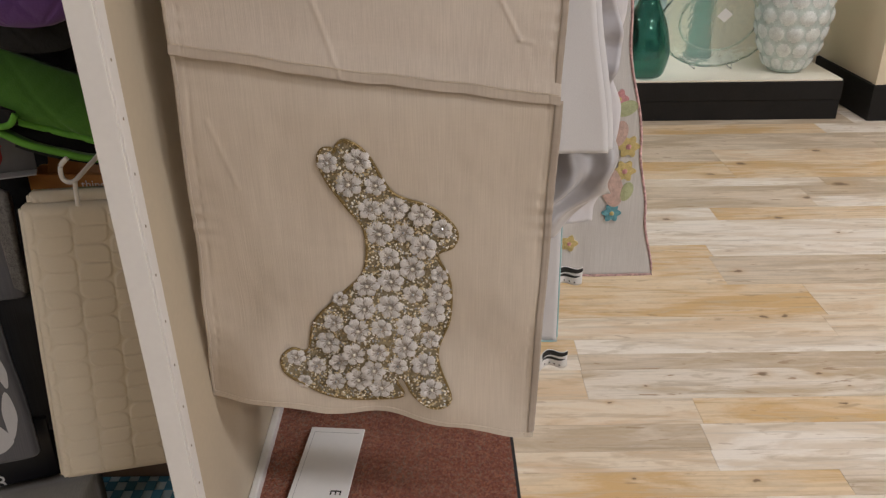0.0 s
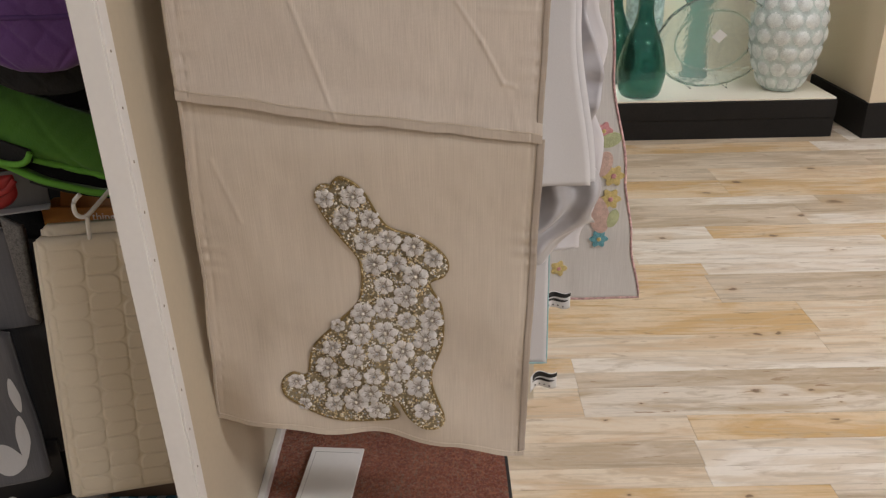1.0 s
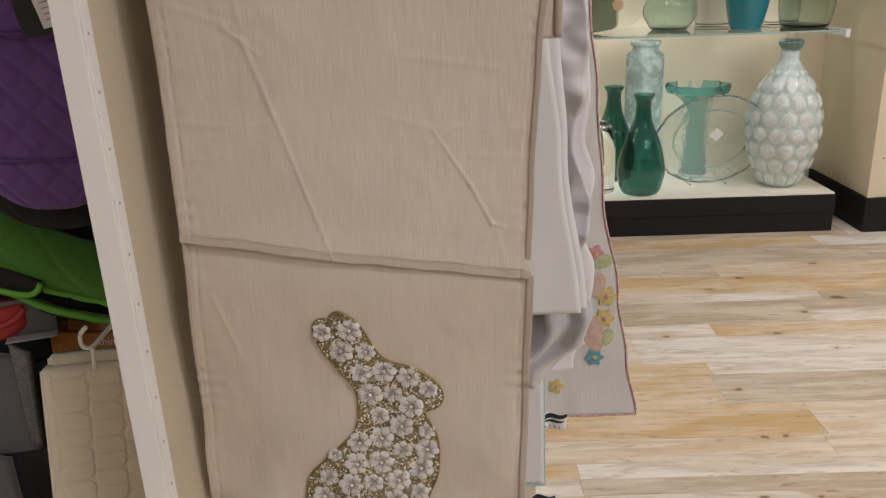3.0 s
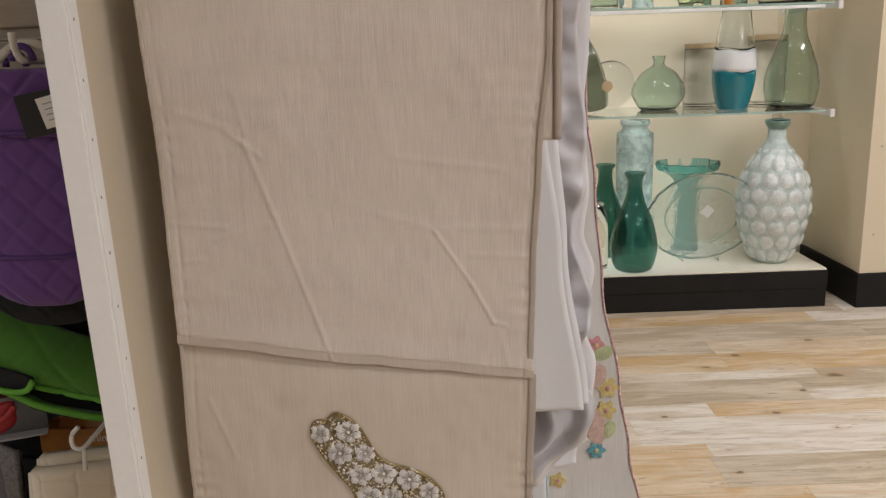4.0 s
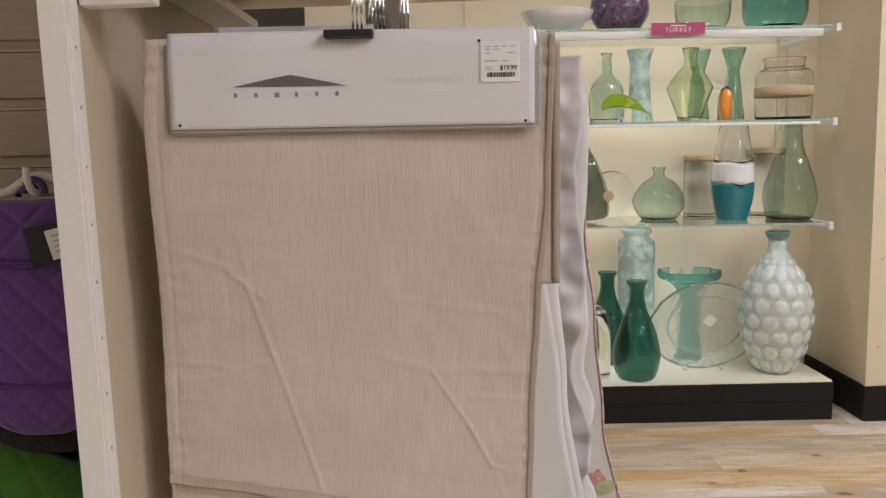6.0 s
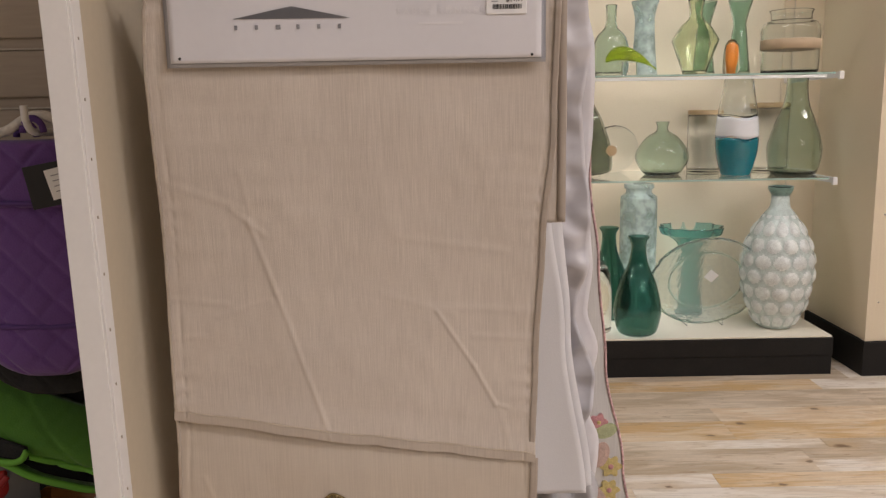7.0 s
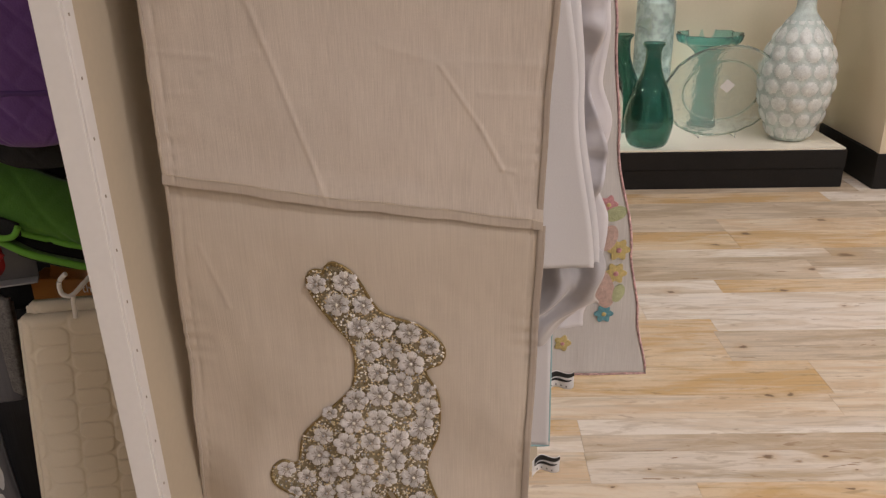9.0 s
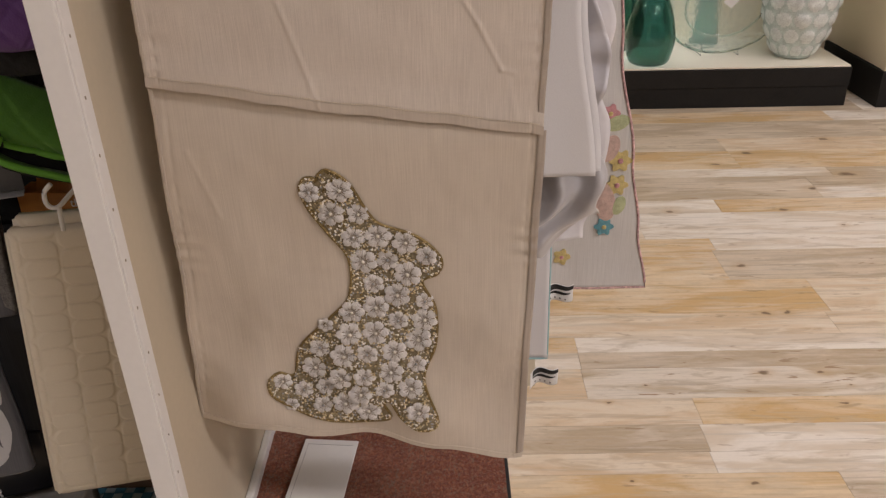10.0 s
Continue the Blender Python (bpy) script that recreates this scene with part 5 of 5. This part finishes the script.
for k in range(30):
    z = 0.0762 * k + 0.026
    for src in (first_slat, first_lip):
        o = src if k == 0 else src.copy()
        if k:
            scene.collection.objects.link(o)
        o.matrix_basis = pose(0, 0, z)
tagged(linked("bay_floor_deck", box(-2.2, -0.248, 0.74, 1.098, 0.17, 0.20, 0.003), paint("dark_brown_deck", (0.07, 0.045, 0.03), 0.6, spread=0.2)), "dark brown bottom shelf of the bay", "shelf")
tagged(linked("unseen_upper_shelf", box(-0.2215, 0.20, 0.80, 1.25, 1.575, 1.595, 0.002), WHITE_LAMINATE), "white shelf above the hanging runners", "shelf", kind="structure")


def puffy(cx, cz, w, h, y, material, puff=0.02, quilt=0.045, dip=0.003, round_low=0.5, lean=0.0, thick=0.02, nu=60, nv=70):
    """A quilted flat shape with a rounded foot; the seams run in diamonds."""
    def place(u, v):
        s = 2 * u - 1
        z = -h * v
        foot = max(0.0, (v - (1 - round_low)) / round_low) if round_low else 0.0
        half = 0.5 * w * math.sqrt(max(0.0, 1 - foot ** 2.4)) if foot else 0.5 * w
        x = half * s
        edge = max(0.0, 1 - abs(s) ** 6) * max(0.0, 1 - max(abs(2 * v - 1), foot) ** 10)
        a, b = (x + z) / quilt, (x - z) / quilt
        seam = max(math.exp(-(((a % 1) - 0.5) / 0.07) ** 2), math.exp(-(((b % 1) - 0.5) / 0.07) ** 2))
        yy = -puff * edge ** 0.5 + dip * seam * edge + 0.004 * noise.noise((x * 14, z * 14, cx))
        p = pose(cx, y, cz, 0, lean, 0) @ Vector((x, yy, z))
        return p
    return sheet(place, nu, nv, thick)


PURPLE = paint("purple_cotton", (0.115, 0.045, 0.21), 0.85, spread=0.12, scale=12, fine=500, bump=0.25, sheen=0.3)
PURPLE_TRIM = paint("purple_binding", (0.085, 0.035, 0.17), 0.8, spread=0.1, fine=500, bump=0.2)
GREEN = paint("green_cotton", (0.065, 0.20, 0.016), 0.85, spread=0.12, scale=14, fine=500, bump=0.25, sheen=0.2)
GREEN_TRIM = paint("lime_binding", (0.12, 0.36, 0.035), 0.75, spread=0.1, fine=500, bump=0.2)
BLACK_CLOTH = paint("black_fleece", (0.012, 0.012, 0.012), 0.95, spread=0.3, scale=20, fine=300, bump=0.4)
ROPE = paint("white_cord", (0.66, 0.62, 0.56), 0.8, spread=0.15, scale=120, bump=0.5)


def mitt(at_x, at_z, y, label):
    ob = thing("oven_mitt", (0, 0, 0), label, "oven mitt", "purple oven mitts")
    part("back_lining", puffy(at_x - 0.012, at_z - 0.05, 0.215, 0.262, y + 0.028, BLACK_CLOTH, 0.012, round_low=0.45), BLACK_CLOTH, ob, "black lining", True)
    part("body", puffy(at_x, at_z, 0.20, 0.278, y, PURPLE, 0.022, round_low=0.42), PURPLE, ob, smooth=True)
    part("cuff", puffy(at_x, at_z + 0.004, 0.205, 0.078, y - 0.014, PURPLE, 0.012, quilt=0.06, round_low=0), PURPLE, ob, "turned cuff", True)
    part("cuff_edge", tube([(at_x - 0.10 + 0.2 * k / 20, y - 0.0265 + 0.010 * abs(2 * k / 20 - 1) ** 6, at_z - 0.064 - 0.006 * k / 20) for k in range(21)], 0.003, 6), PURPLE_TRIM, ob, "bound seam", True)
    part("thumb_fold", tube([(at_x - 0.10 + 0.2 * k / 24, y - 0.022 + 0.014 * abs(2 * k / 24 - 1) ** 6, at_z - 0.208 - 0.004 * math.sin(k / 24 * 3)) for k in range(25)], 0.0035, 6), PURPLE_TRIM, ob, "padded fold", True)
    loop = [(at_x + 0.012 + 0.012 * math.cos(t), y - 0.012, at_z + 0.012 + 0.016 * math.sin(t)) for t in [math.pi * k / 14 for k in range(15)]]
    part("loop", tube(loop, 0.004, 8), PURPLE_TRIM, ob, "hanging loop", True)
    return ob


mitt(-0.392, 1.266, 0.945, "quilted purple oven mitt hanging from a white hook")
mitt(-0.425, 1.26, 0.995, "quilted purple oven mitt hanging behind another")
rope = thing("cotton_cord", (0, 0, 0), "loop of twisted white cotton cord at the mitts", "cord")
part("cord", tube(spline([(-0.47, 0.93, 1.266), (-0.44, 0.935, 1.276), (-0.412, 0.935, 1.280), (-0.39, 0.94, 1.294), (-0.37, 0.94, 1.297), (-0.35, 0.945, 1.286), (-0.335, 0.95, 1.274)], 40), 0.0055, 8), ROPE, rope, smooth=True)


def peg(x, y, z, name="wall_hook"):
    ob = thing(name, (x, y, z), "white plastic display hook on the slat wall", "hook", "white display hooks")
    part("prong", tube(spline([(0, 1.098 - y, -0.004), (0, 0.03, -0.002), (0, 0.0, 0.0), (0.0, -0.012, 0.012), (-0.001, -0.012, 0.028)], 30), 0.0042, 8), WHITE_PLASTIC, ob, smooth=True)
    part("plate", box(-0.012, 0.012, 1.093 - y, 1.098 - y, -0.03, 0.02, 0.001), WHITE_PLASTIC, ob)


peg(-0.377, 0.925, 1.280)
hang_tag = thing("swing_tag", (-0.362, 0.906, 1.240), "black swing tag with a white price sticker", "tag", turn=6)
tg = box(-0.020, 0.026, -0.001, 0.001, -0.044, 0.004, 0.0006)
for v in tg.verts:
    v.co = pose(0, 0, 0, 0, -10, 0) @ v.co
part("card", tg, BLACK_PLASTIC, hang_tag)
tg = box(0.002, 0.032, -0.003, -0.0014, -0.038, -0.004, 0.0004)
for v in tg.verts:
    v.co = pose(0, 0, 0, 0, -14, 0) @ v.co
pst = part("sticker", tg, PAPER, hang_tag, "white price sticker")
for k in range(4):
    b = box(0.008, 0.020, -0.0034, -0.003, -0.012 - 0.006 * k, -0.0108 - 0.006 * k)
    for v in b.verts:
        v.co = pose(0, 0, 0, 0, -14, 0) @ v.co
    part("print_bar", b, SILVER_INK, pst)

# green mitts, hung sideways: two lips with a black lining between
green = thing("oven_mitt", (0, 0, 0), "bright green quilted mitt hung sideways with a black lining", "oven mitt")


def green_top(u, v):
    x = -0.61 + 0.34 * u
    top = 0.945 - 0.40 * (x + 0.46)
    low = 0.874 - 0.29 * (x + 0.448)
    z = top + (low - top) * v
    a, b = (x + z) / 0.05, (x - z) / 0.05
    seam = max(math.exp(-(((a % 1) - 0.5) / 0.08) ** 2), math.exp(-(((b % 1) - 0.5) / 0.08) ** 2))
    y = 1.03 - 0.060 * math.sin(math.pi * (0.05 + 0.55 * v)) + 0.003 * seam + 0.006 * noise.noise((x * 15, z * 15, 3))
    return Vector((x, y, z))


part("upper_lip", sheet(green_top, 70, 40, 0.012), GREEN, green, smooth=True)
part("lining", sheet(lambda u, v: Vector((-0.61 + 0.34 * u, 0.995 + 0.012 * math.sin(u * 9), green_top(u, 1).z + 0.02 - 0.062 * v)), 40, 12, 0.02), BLACK_CLOTH, green, "black fleece lining", True)
part("edge_binding", tube([green_top(k / 60, 1) + Vector((0, -0.002, 0)) for k in range(61)], 0.004, 8), GREEN_TRIM, green, "lime binding", True)
part("thumb_opening", sheet(lambda u, v: Vector((-0.56 + 0.118 * u, 0.958 + 0.01 * (1 - u), 0.930 - 0.345 * 0.118 * u - (0.028 - 0.012 * u ** 3) * v)), 20, 8, 0.006), BLACK_CLOTH, green, "black thumb opening", True)
part("edge_binding", tube(spline([(-0.56, 0.960, 0.900), (-0.50, 0.955, 0.882), (-0.465, 0.953, 0.874), (-0.447, 0.953, 0.876), (-0.438, 0.953, 0.888)], 30), 0.004, 8), GREEN_TRIM, green, "lime binding", True)
rim = spline([(-0.61, 0.985, 0.905), (-0.53, 0.972, 0.885), (-0.479, 0.968, 0.867), (-0.441, 0.966, 0.848), (-0.40, 0.968, 0.835), (-0.368, 0.972, 0.826), (-0.31, 0.99, 0.818)], 50)
part("lower_lip", sheet(lambda u, v: rim[int(u * 49)] + Vector((0, 0.002 + 0.03 * v, -0.008 * v + 0.002)), 49, 6, 0.006), GREEN, green, smooth=True)
part("edge_binding", tube(rim, 0.0045, 8), GREEN_TRIM, green, "lime binding", True)

# orange carton behind the quilted pads
carton = thing("orange_carton", (-0.425, 1.035, 0.752), "orange printed cardboard carton standing under green mitts", "carton", turn=-3)
part("face", box(-0.060, 0.085, -0.004, 0.055, -0.02, 0.032, 0.002), paint("orange_card", (0.50, 0.21, 0.045), 0.5, spread=0.06, bump=0.04), carton)
top_flap = box(-0.035, 0.085, 0.004, 0.012, 0.030, 0.068, 0.001)
for v in top_flap.verts:
    v.co.y += (v.co.z - 0.036) * 0.5
part("flap", top_flap, paint("orange_card_shaded", (0.44, 0.18, 0.045), 0.5, spread=0.06, bump=0.04), carton)
letters("lettering", "things", 0.0165, PAPER, carton, pose(0.030, -0.0046, 0.018, 90), "pale printed word")

# quilted cream pads: leaf-shaped cells
CREAM_CLOTH = paint("cream_cotton", (0.69, 0.62, 0.495), 0.85, spread=0.05, scale=10, fine=900, bump=0.12, sheen=0.15)


def quilted_pad(x0, y0, z0, w, h, lean, yaw, label):
    ob = thing("quilted_pad", (0, 0, 0), label, "table pad", "quilted pads")
    cw, ch = 0.0395, 0.0242
    m = pose(x0, y0, z0, 0, lean, yaw)

    def place(u, v):
        x, z = w * u, -h * v
        ex, ez = 1 - abs(2 * u - 1) ** 18, 1 - abs(2 * v - 1) ** 30
        i = math.floor(x / cw + 0.72)
        zz = z / ch + (0.5 if i % 2 else 0.0)
        j = math.floor(zz)
        fx, fz = x / cw + 0.72 - i, zz - j
        if j % 2:
            fx = 1 - fx
        p, q = 2 * fx - 1, 2 * fz - 1
        ax, az, round_by = abs(p) * cw / 2, abs(q) * ch / 2, 0.0121
        d = min(cw / 2 - ax, ch / 2 - az)
        if p * q < 0 and ax > cw / 2 - round_by and az > ch / 2 - round_by:
            d = round_by - math.hypot(ax - cw / 2 + round_by, az - ch / 2 + round_by)
        cell = ease(d / 0.0022)
        yy = -0.0016 * cell * min(ex, ez) - 0.008 * min(ex, ez) ** 0.5 + 0.003 * noise.noise((x * 12, z * 10, x0))
        return m @ Vector((x, yy, z))
    part("cover", sheet(place, 170, 330, 0.012), CREAM_CLOTH, ob, smooth=True)
    part("binding", tube([m @ Vector(q) for q in ((0, 0.002, -0.004), (-0.001, 0.002, -h * 0.5), (0, 0.002, -h + 0.004), (0.006, 0.002, -h), (w, 0.002, -h))], 0.004, 8), CREAM_CLOTH, ob, "bound edge", True)
    return ob


quilted_pad(-0.421, 0.886, 0.800, 0.20, 0.388, 4.6, 18, "cream quilted table pad with leaf-shaped cells on a hook")
quilted_pad(-0.418, 0.904, 0.809, 0.20, 0.38, 4.6, 18, "cream quilted table pad hanging behind another")
tie = thing("plastic_tie", (0, 0, 0), "white plastic tie looped through the pads", "tie")
part("loop", tube(spline([(-0.345, 0.862, 0.866), (-0.354, 0.862, 0.856), (-0.354, 0.862, 0.842), (-0.345, 0.864, 0.838), (-0.336, 0.880, 0.846), (-0.325, 0.93, 0.86)], 30), 0.0027, 8), WHITE_PLASTIC, tie, smooth=True)
part("strap", tube(spline([(-0.343, 0.864, 0.838), (-0.346, 0.868, 0.825), (-0.350, 0.874, 0.806)], 12), 0.0028, 8), WHITE_PLASTIC, tie, smooth=True)

# grey towels and cards lower down
GREY_CLOTH = weave("grey_cotton", (0.13, 0.13, 0.14), (0.10, 0.10, 0.11), 0.5)
DARK_CLOTH = weave("charcoal_cotton", (0.045, 0.045, 0.05), (0.03, 0.03, 0.034), 0.5)
WHITE_PRINT = paint("white_print", (0.55, 0.55, 0.56), 0.8, spread=0.06, fine=500)
RED_CLOTH = paint("red_silicone", (0.33, 0.018, 0.016), 0.5, spread=0.1, bump=0.05)


def slab(name, label, category, corners, y, thick, material, wob=0.003, group=""):
    """A hanging flat piece between four corners (x, z): top left, top right, foot right, foot left."""
    ob = thing(name, (0, 0, 0), label, category, group)
    tl, tr, br, bl = [Vector((c[0], 0, c[1])) for c in corners]

    def place(u, v):
        p = (tl * (1 - u) + tr * u) * (1 - v) + (bl * (1 - u) + br * u) * v
        return Vector((p.x, y + wob * noise.noise((p.x * 13, p.z * 9, y * 7)) + 0.004 * abs(2 * u - 1) ** 8, p.z))
    part("cloth", sheet(place, 30, 50, thick), material, ob, smooth=True)
    return ob, place


slab("grey_towel", "mid grey kitchen towel hanging folded", "towel", ((-0.625, 0.790), (-0.490, 0.770), (-0.498, 0.630), (-0.645, 0.620)), 0.975, 0.014, GREY_CLOTH, 0.006)
slab("charcoal_towel", "charcoal kitchen towel hanging folded", "towel", ((-0.645, 0.645), (-0.480, 0.630), (-0.483, 0.410), (-0.645, 0.385)), 0.985, 0.012, DARK_CLOTH, 0.006)
ob, pl2 = slab("printed_towel", "grey kitchen towel printed with large white leaves", "towel", ((-0.665, 0.685), (-0.530, 0.630), (-0.523, 0.390), (-0.665, 0.363)), 0.945, 0.012, GREY_CLOTH, 0.010)
for a, b, ru, rv, tilt in ((0.70, 0.22, 0.10, 0.20, 0.3), (0.55, 0.50, 0.16, 0.14, -0.5), (0.86, 0.70, 0.07, 0.16, 0.2), (0.62, 0.84, 0.22, 0.10, 0.1), (0.25, 0.66, 0.14, 0.14, 0.6), (0.92, 0.40, 0.05, 0.12, 0.0)):
    bm = bmesh.new()
    pts = []
    for k in range(28):
        t = math.tau * k / 28
        du, dv = ru * math.cos(t), rv * math.sin(t) * (1 - 0.45 * math.cos(t) ** 2)
        uu = a + du * math.cos(tilt) - dv * math.sin(tilt)
        vv = b + du * math.sin(tilt) + dv * math.cos(tilt)
        pts.append(bm.verts.new(pl2(min(max(uu, 0), 1), min(max(vv, 0), 1)) + Vector((0, -0.0012, 0))))
    c = bm.verts.new(pl2(a, b) + Vector((0, -0.0014, 0)))
    for k in range(28):
        bm.faces.new((pts[k], pts[(k + 1) % 28], c))
    part("printed_leaf", bm, WHITE_PRINT, ob, "large white printed leaf")
red = thing("red_trivet", (0, 0, 0), "red rounded silicone pot holder beside a grey card", "pot holder")
part("body", puffy(-0.550, 0.852, 0.14, 0.055, 0.985, RED_CLOTH, 0.02, quilt=0.5, round_low=0.6), RED_CLOTH, red, smooth=True)
part("edge", tube(spline([(-0.615, 0.968, 0.828), (-0.545, 0.962, 0.821), (-0.495, 0.966, 0.830), (-0.478, 0.975, 0.845)], 24), 0.004, 8), RED_CLOTH, red, "thick rim", True)
gc = thing("grey_card", (-0.475, 0.985, 0.806), "folded grey backing card of a hanging pot holder", "card", turn=20)
cb = box(-0.035, 0.028, -0.001, 0.001, 0.0, 0.05, 0.0005)
part("card", cb, paint("grey_backing_card", (0.12, 0.12, 0.125), 0.5, spread=0.08, bump=0.05), gc)
part("fold", box(-0.035, 0.028, -0.02, 0.0, -0.002, 0.0, 0.0005), paint("pale_backing_card", (0.30, 0.30, 0.31), 0.5, spread=0.06, bump=0.05), gc, "paler folded flap")
slab("woven_strap", "coarse grey woven strap of a hanging towel", "strap", ((-0.505, 0.800), (-0.480, 0.785), (-0.485, 0.645), (-0.501, 0.655)), 0.962, 0.008, paint("coarse_grey_weave", (0.16, 0.155, 0.15), 0.9, spread=0.5, scale=160, fine=420, bump=0.8), 0.002)
bc = thing("black_carton", (-0.592, 0.972, 0.305), "black carton with a white printed numeral, on the bottom shelf", "carton", turn=6)
part("body", box(-0.16, 0.075, 0.0, 0.12, 0.0, 0.125, 0.002), BLACK_PLASTIC, bc)
letters("numeral", "3", 0.034, PAPER, bc, pose(-0.010, -0.0006, 0.014, 90), "white printed numeral")
tagged(linked("carton_support", box(-0.78, -0.485, 0.96, 1.09, 0.20, 0.3045, 0.003), BLACK_PLASTIC), "stack of black cartons on the bottom shelf", "carton")
pil = thing("leaf_cushion", (0, 0, 0), "grey cushion printed with pale leaves on the bottom shelf", "cushion")


def cushion(u, v):
    s, t = 2 * u - 1, 2 * v - 1
    return Vector((-0.530 + 0.085 * s, 0.93 - 0.05 * math.sqrt(max(0, 1 - s ** 4)) * math.sqrt(max(0, 1 - t ** 4)), 0.270 - 0.070 * t + 0.022 * s * (1 - t) / 2))


part("cover", sheet(cushion, 30, 24, 0.03), weave("grey_linen", (0.22, 0.205, 0.185), (0.17, 0.16, 0.145), 0.5), pil, smooth=True)
for k in range(14):
    a, b = 0.2 + 0.6 * (k % 5) / 4, 0.12 + 0.62 * (k // 5) / 2
    bm = bmesh.new()
    pts = [bm.verts.new(cushion(a + 0.05 * math.cos(t) * math.cos(k), b + 0.035 * math.sin(t) + 0.03 * math.cos(t) * math.sin(k)) + Vector((0, -0.0015, 0))) for t in [math.tau * q / 12 for q in range(12)]]
    bm.faces.new(pts)
    part("printed_leaf", bm, WHITE_PRINT, pil, "small pale printed leaf")
chk = thing("checked_towel", (0, 0, 0), "folded towel in blue and white checks on the bottom shelf", "towel")
BLUE = weave("blue_cotton", (0.04, 0.19, 0.28), (0.03, 0.15, 0.23), 0.5)
PALE_BLUE = weave("pale_blue_cotton", (0.40, 0.50, 0.54), (0.33, 0.43, 0.47), 0.5)
part("folded_cloth", box(-0.475, -0.255, 0.93, 1.08, 0.201, 0.298, 0.012), PALE_BLUE, chk)
bm = bmesh.new()
for i in range(14):
    for j in range(7):
        if (i + j) % 2:
            x, z = -0.470 + 0.015 * i, 0.205 + 0.0124 * j
            box(x, x + 0.015, 0.9275, 0.9295, z, z + 0.0124, bm=bm)
            y = 0.935 + 0.019 * j
            box(x, x + 0.015, y, y + 0.019, 0.2985, 0.300, bm=bm)
tagged(part("check_weave", bm, BLUE, chk, "woven blue checks"), kind="stuff")
tagged(linked("brown_carton", box(-0.48, -0.262, 1.0, 1.09, 0.301, 0.39, 0.003), paint("brown_card", (0.10, 0.06, 0.035), 0.7, spread=0.15)), "brown cardboard carton on the bottom shelf", "carton")

# black sheets added to darken the gaps and cover the slat wall
for cx, cz, w, h in ((-0.62, 0.30, 0.24, 0.20), (-0.72, 0.52, 0.30, 0.22), (-0.47, 0.42, 0.16, 0.30)):
    dark = thing("black_apron", (0, 0, 0), "black backing sheet added to darken gaps at the back of the bay", "apron", "black aprons")
    part("cloth", sheet(lambda u, v: Vector((cx - w / 2 + w * u, 1.06 + 0.012 * noise.noise((u * 5, v * 4, cx)), cz + h * (1 - v))), 24, 24, 0.012), BLACK_CLOTH, dark, smooth=True)
dark = thing("black_apron", (0, 0, 0), "black backing sheet added to darken gaps behind orange and green kitchen linens", "apron", "black aprons")
part("cloth", sheet(lambda u, v: Vector((-0.72 + 0.47 * u, 1.075 + 0.012 * noise.noise((u * 7, v * 5, 2)), 0.72 + 0.29 * (1 - v))), 40, 24, 0.012), BLACK_CLOTH, dark, smooth=True)


# ---- floor boards ----
def plank(x0, x1, y0, y1, tone):
    g = 0.00015
    me = bpy.data.meshes.new("plank")
    b = 0.0004
    v = [(x0 + g, y0 + g, -0.0012), (x1 - g, y0 + g, -0.0012), (x1 - g, y1 - g, -0.0012), (x0 + g, y1 - g, -0.0012),
         (x0 + g + b, y0 + g + b, 0.0), (x1 - g - b, y0 + g + b, 0.0), (x1 - g - b, y1 - g - b, 0.0), (x0 + g + b, y1 - g - b, 0.0)]
    me.from_pydata(v, [], [(4, 5, 6, 7), (0, 1, 5, 4), (1, 2, 6, 5), (2, 3, 7, 6), (3, 0, 4, 7)])
    me.materials.append(BOARDS[tone])
    o = new("plank", me)
    o.parent = floor


# strips from the near one to the far one: front edge, a joint, the tones before and after it
STRIPS = ((1.260, 0.880, "honey", "tan"), (1.335, 0.632, "pale", "white"), (1.400, 0.636, "tan", "white"), (1.490, 0.645, "pale", "honey"), (1.585, 0.402, "pale", "knotty"),
          (1.705, 0.405, "white", "tan"), (1.775, 0.407, "honey", "white"), (1.845, 1.11, "pale", "pale"), (1.955, 1.13, "honey", "pale"), (2.137, 0.910, "honey", "tan"), (2.325, 0.925, "honey", "white"),
          (2.408, 0.72, "pale", "white"), (2.605, 1.03, "white", "honey"), (2.712, 1.428, "tan", "white"), (2.812, 1.434, "tan", "tan"), (2.922, 1.55, "white", "tan"), (3.005, 1.231, "honey", "honey"),
          (3.200, 1.23, "tan", "pale"), (3.345, 1.97, "tan", "tan"), (3.560, 1.826, "honey", "white"), (3.700, 2.02, "tan", "white"))
rf = random.Random(11)
strips = [(y, rf.uniform(-0.4, 0.9), rf.choice(tuple(BOARDS)), rf.choice(tuple(BOARDS))) for y in (-1.2, -1.02, -0.93, -0.78, -0.68, -0.5, -0.4, -0.24, -0.15, 0.02, 0.12, 0.26, 0.37, 0.55, 0.67, 0.80, 0.90, 0.97, 1.09, 1.15)] + list(STRIPS)
ends = [q[0] for q in strips[1:]] + [3.95]
for (a, joint, before, after), b in zip(strips, ends):
    cuts = [joint]
    while cuts[0] > -2.6:
        cuts.insert(0, cuts[0] - rf.choice((0.9, 1.05, 1.2)))
    while cuts[-1] < 3.4:
        cuts.append(cuts[-1] + rf.choice((0.9, 1.05, 1.2)))
    for c, d in zip(cuts, cuts[1:]):
        tone = before if d == joint else after if c == joint else rf.choice(tuple(BOARDS))
        plank(c, d, a, b, tone)
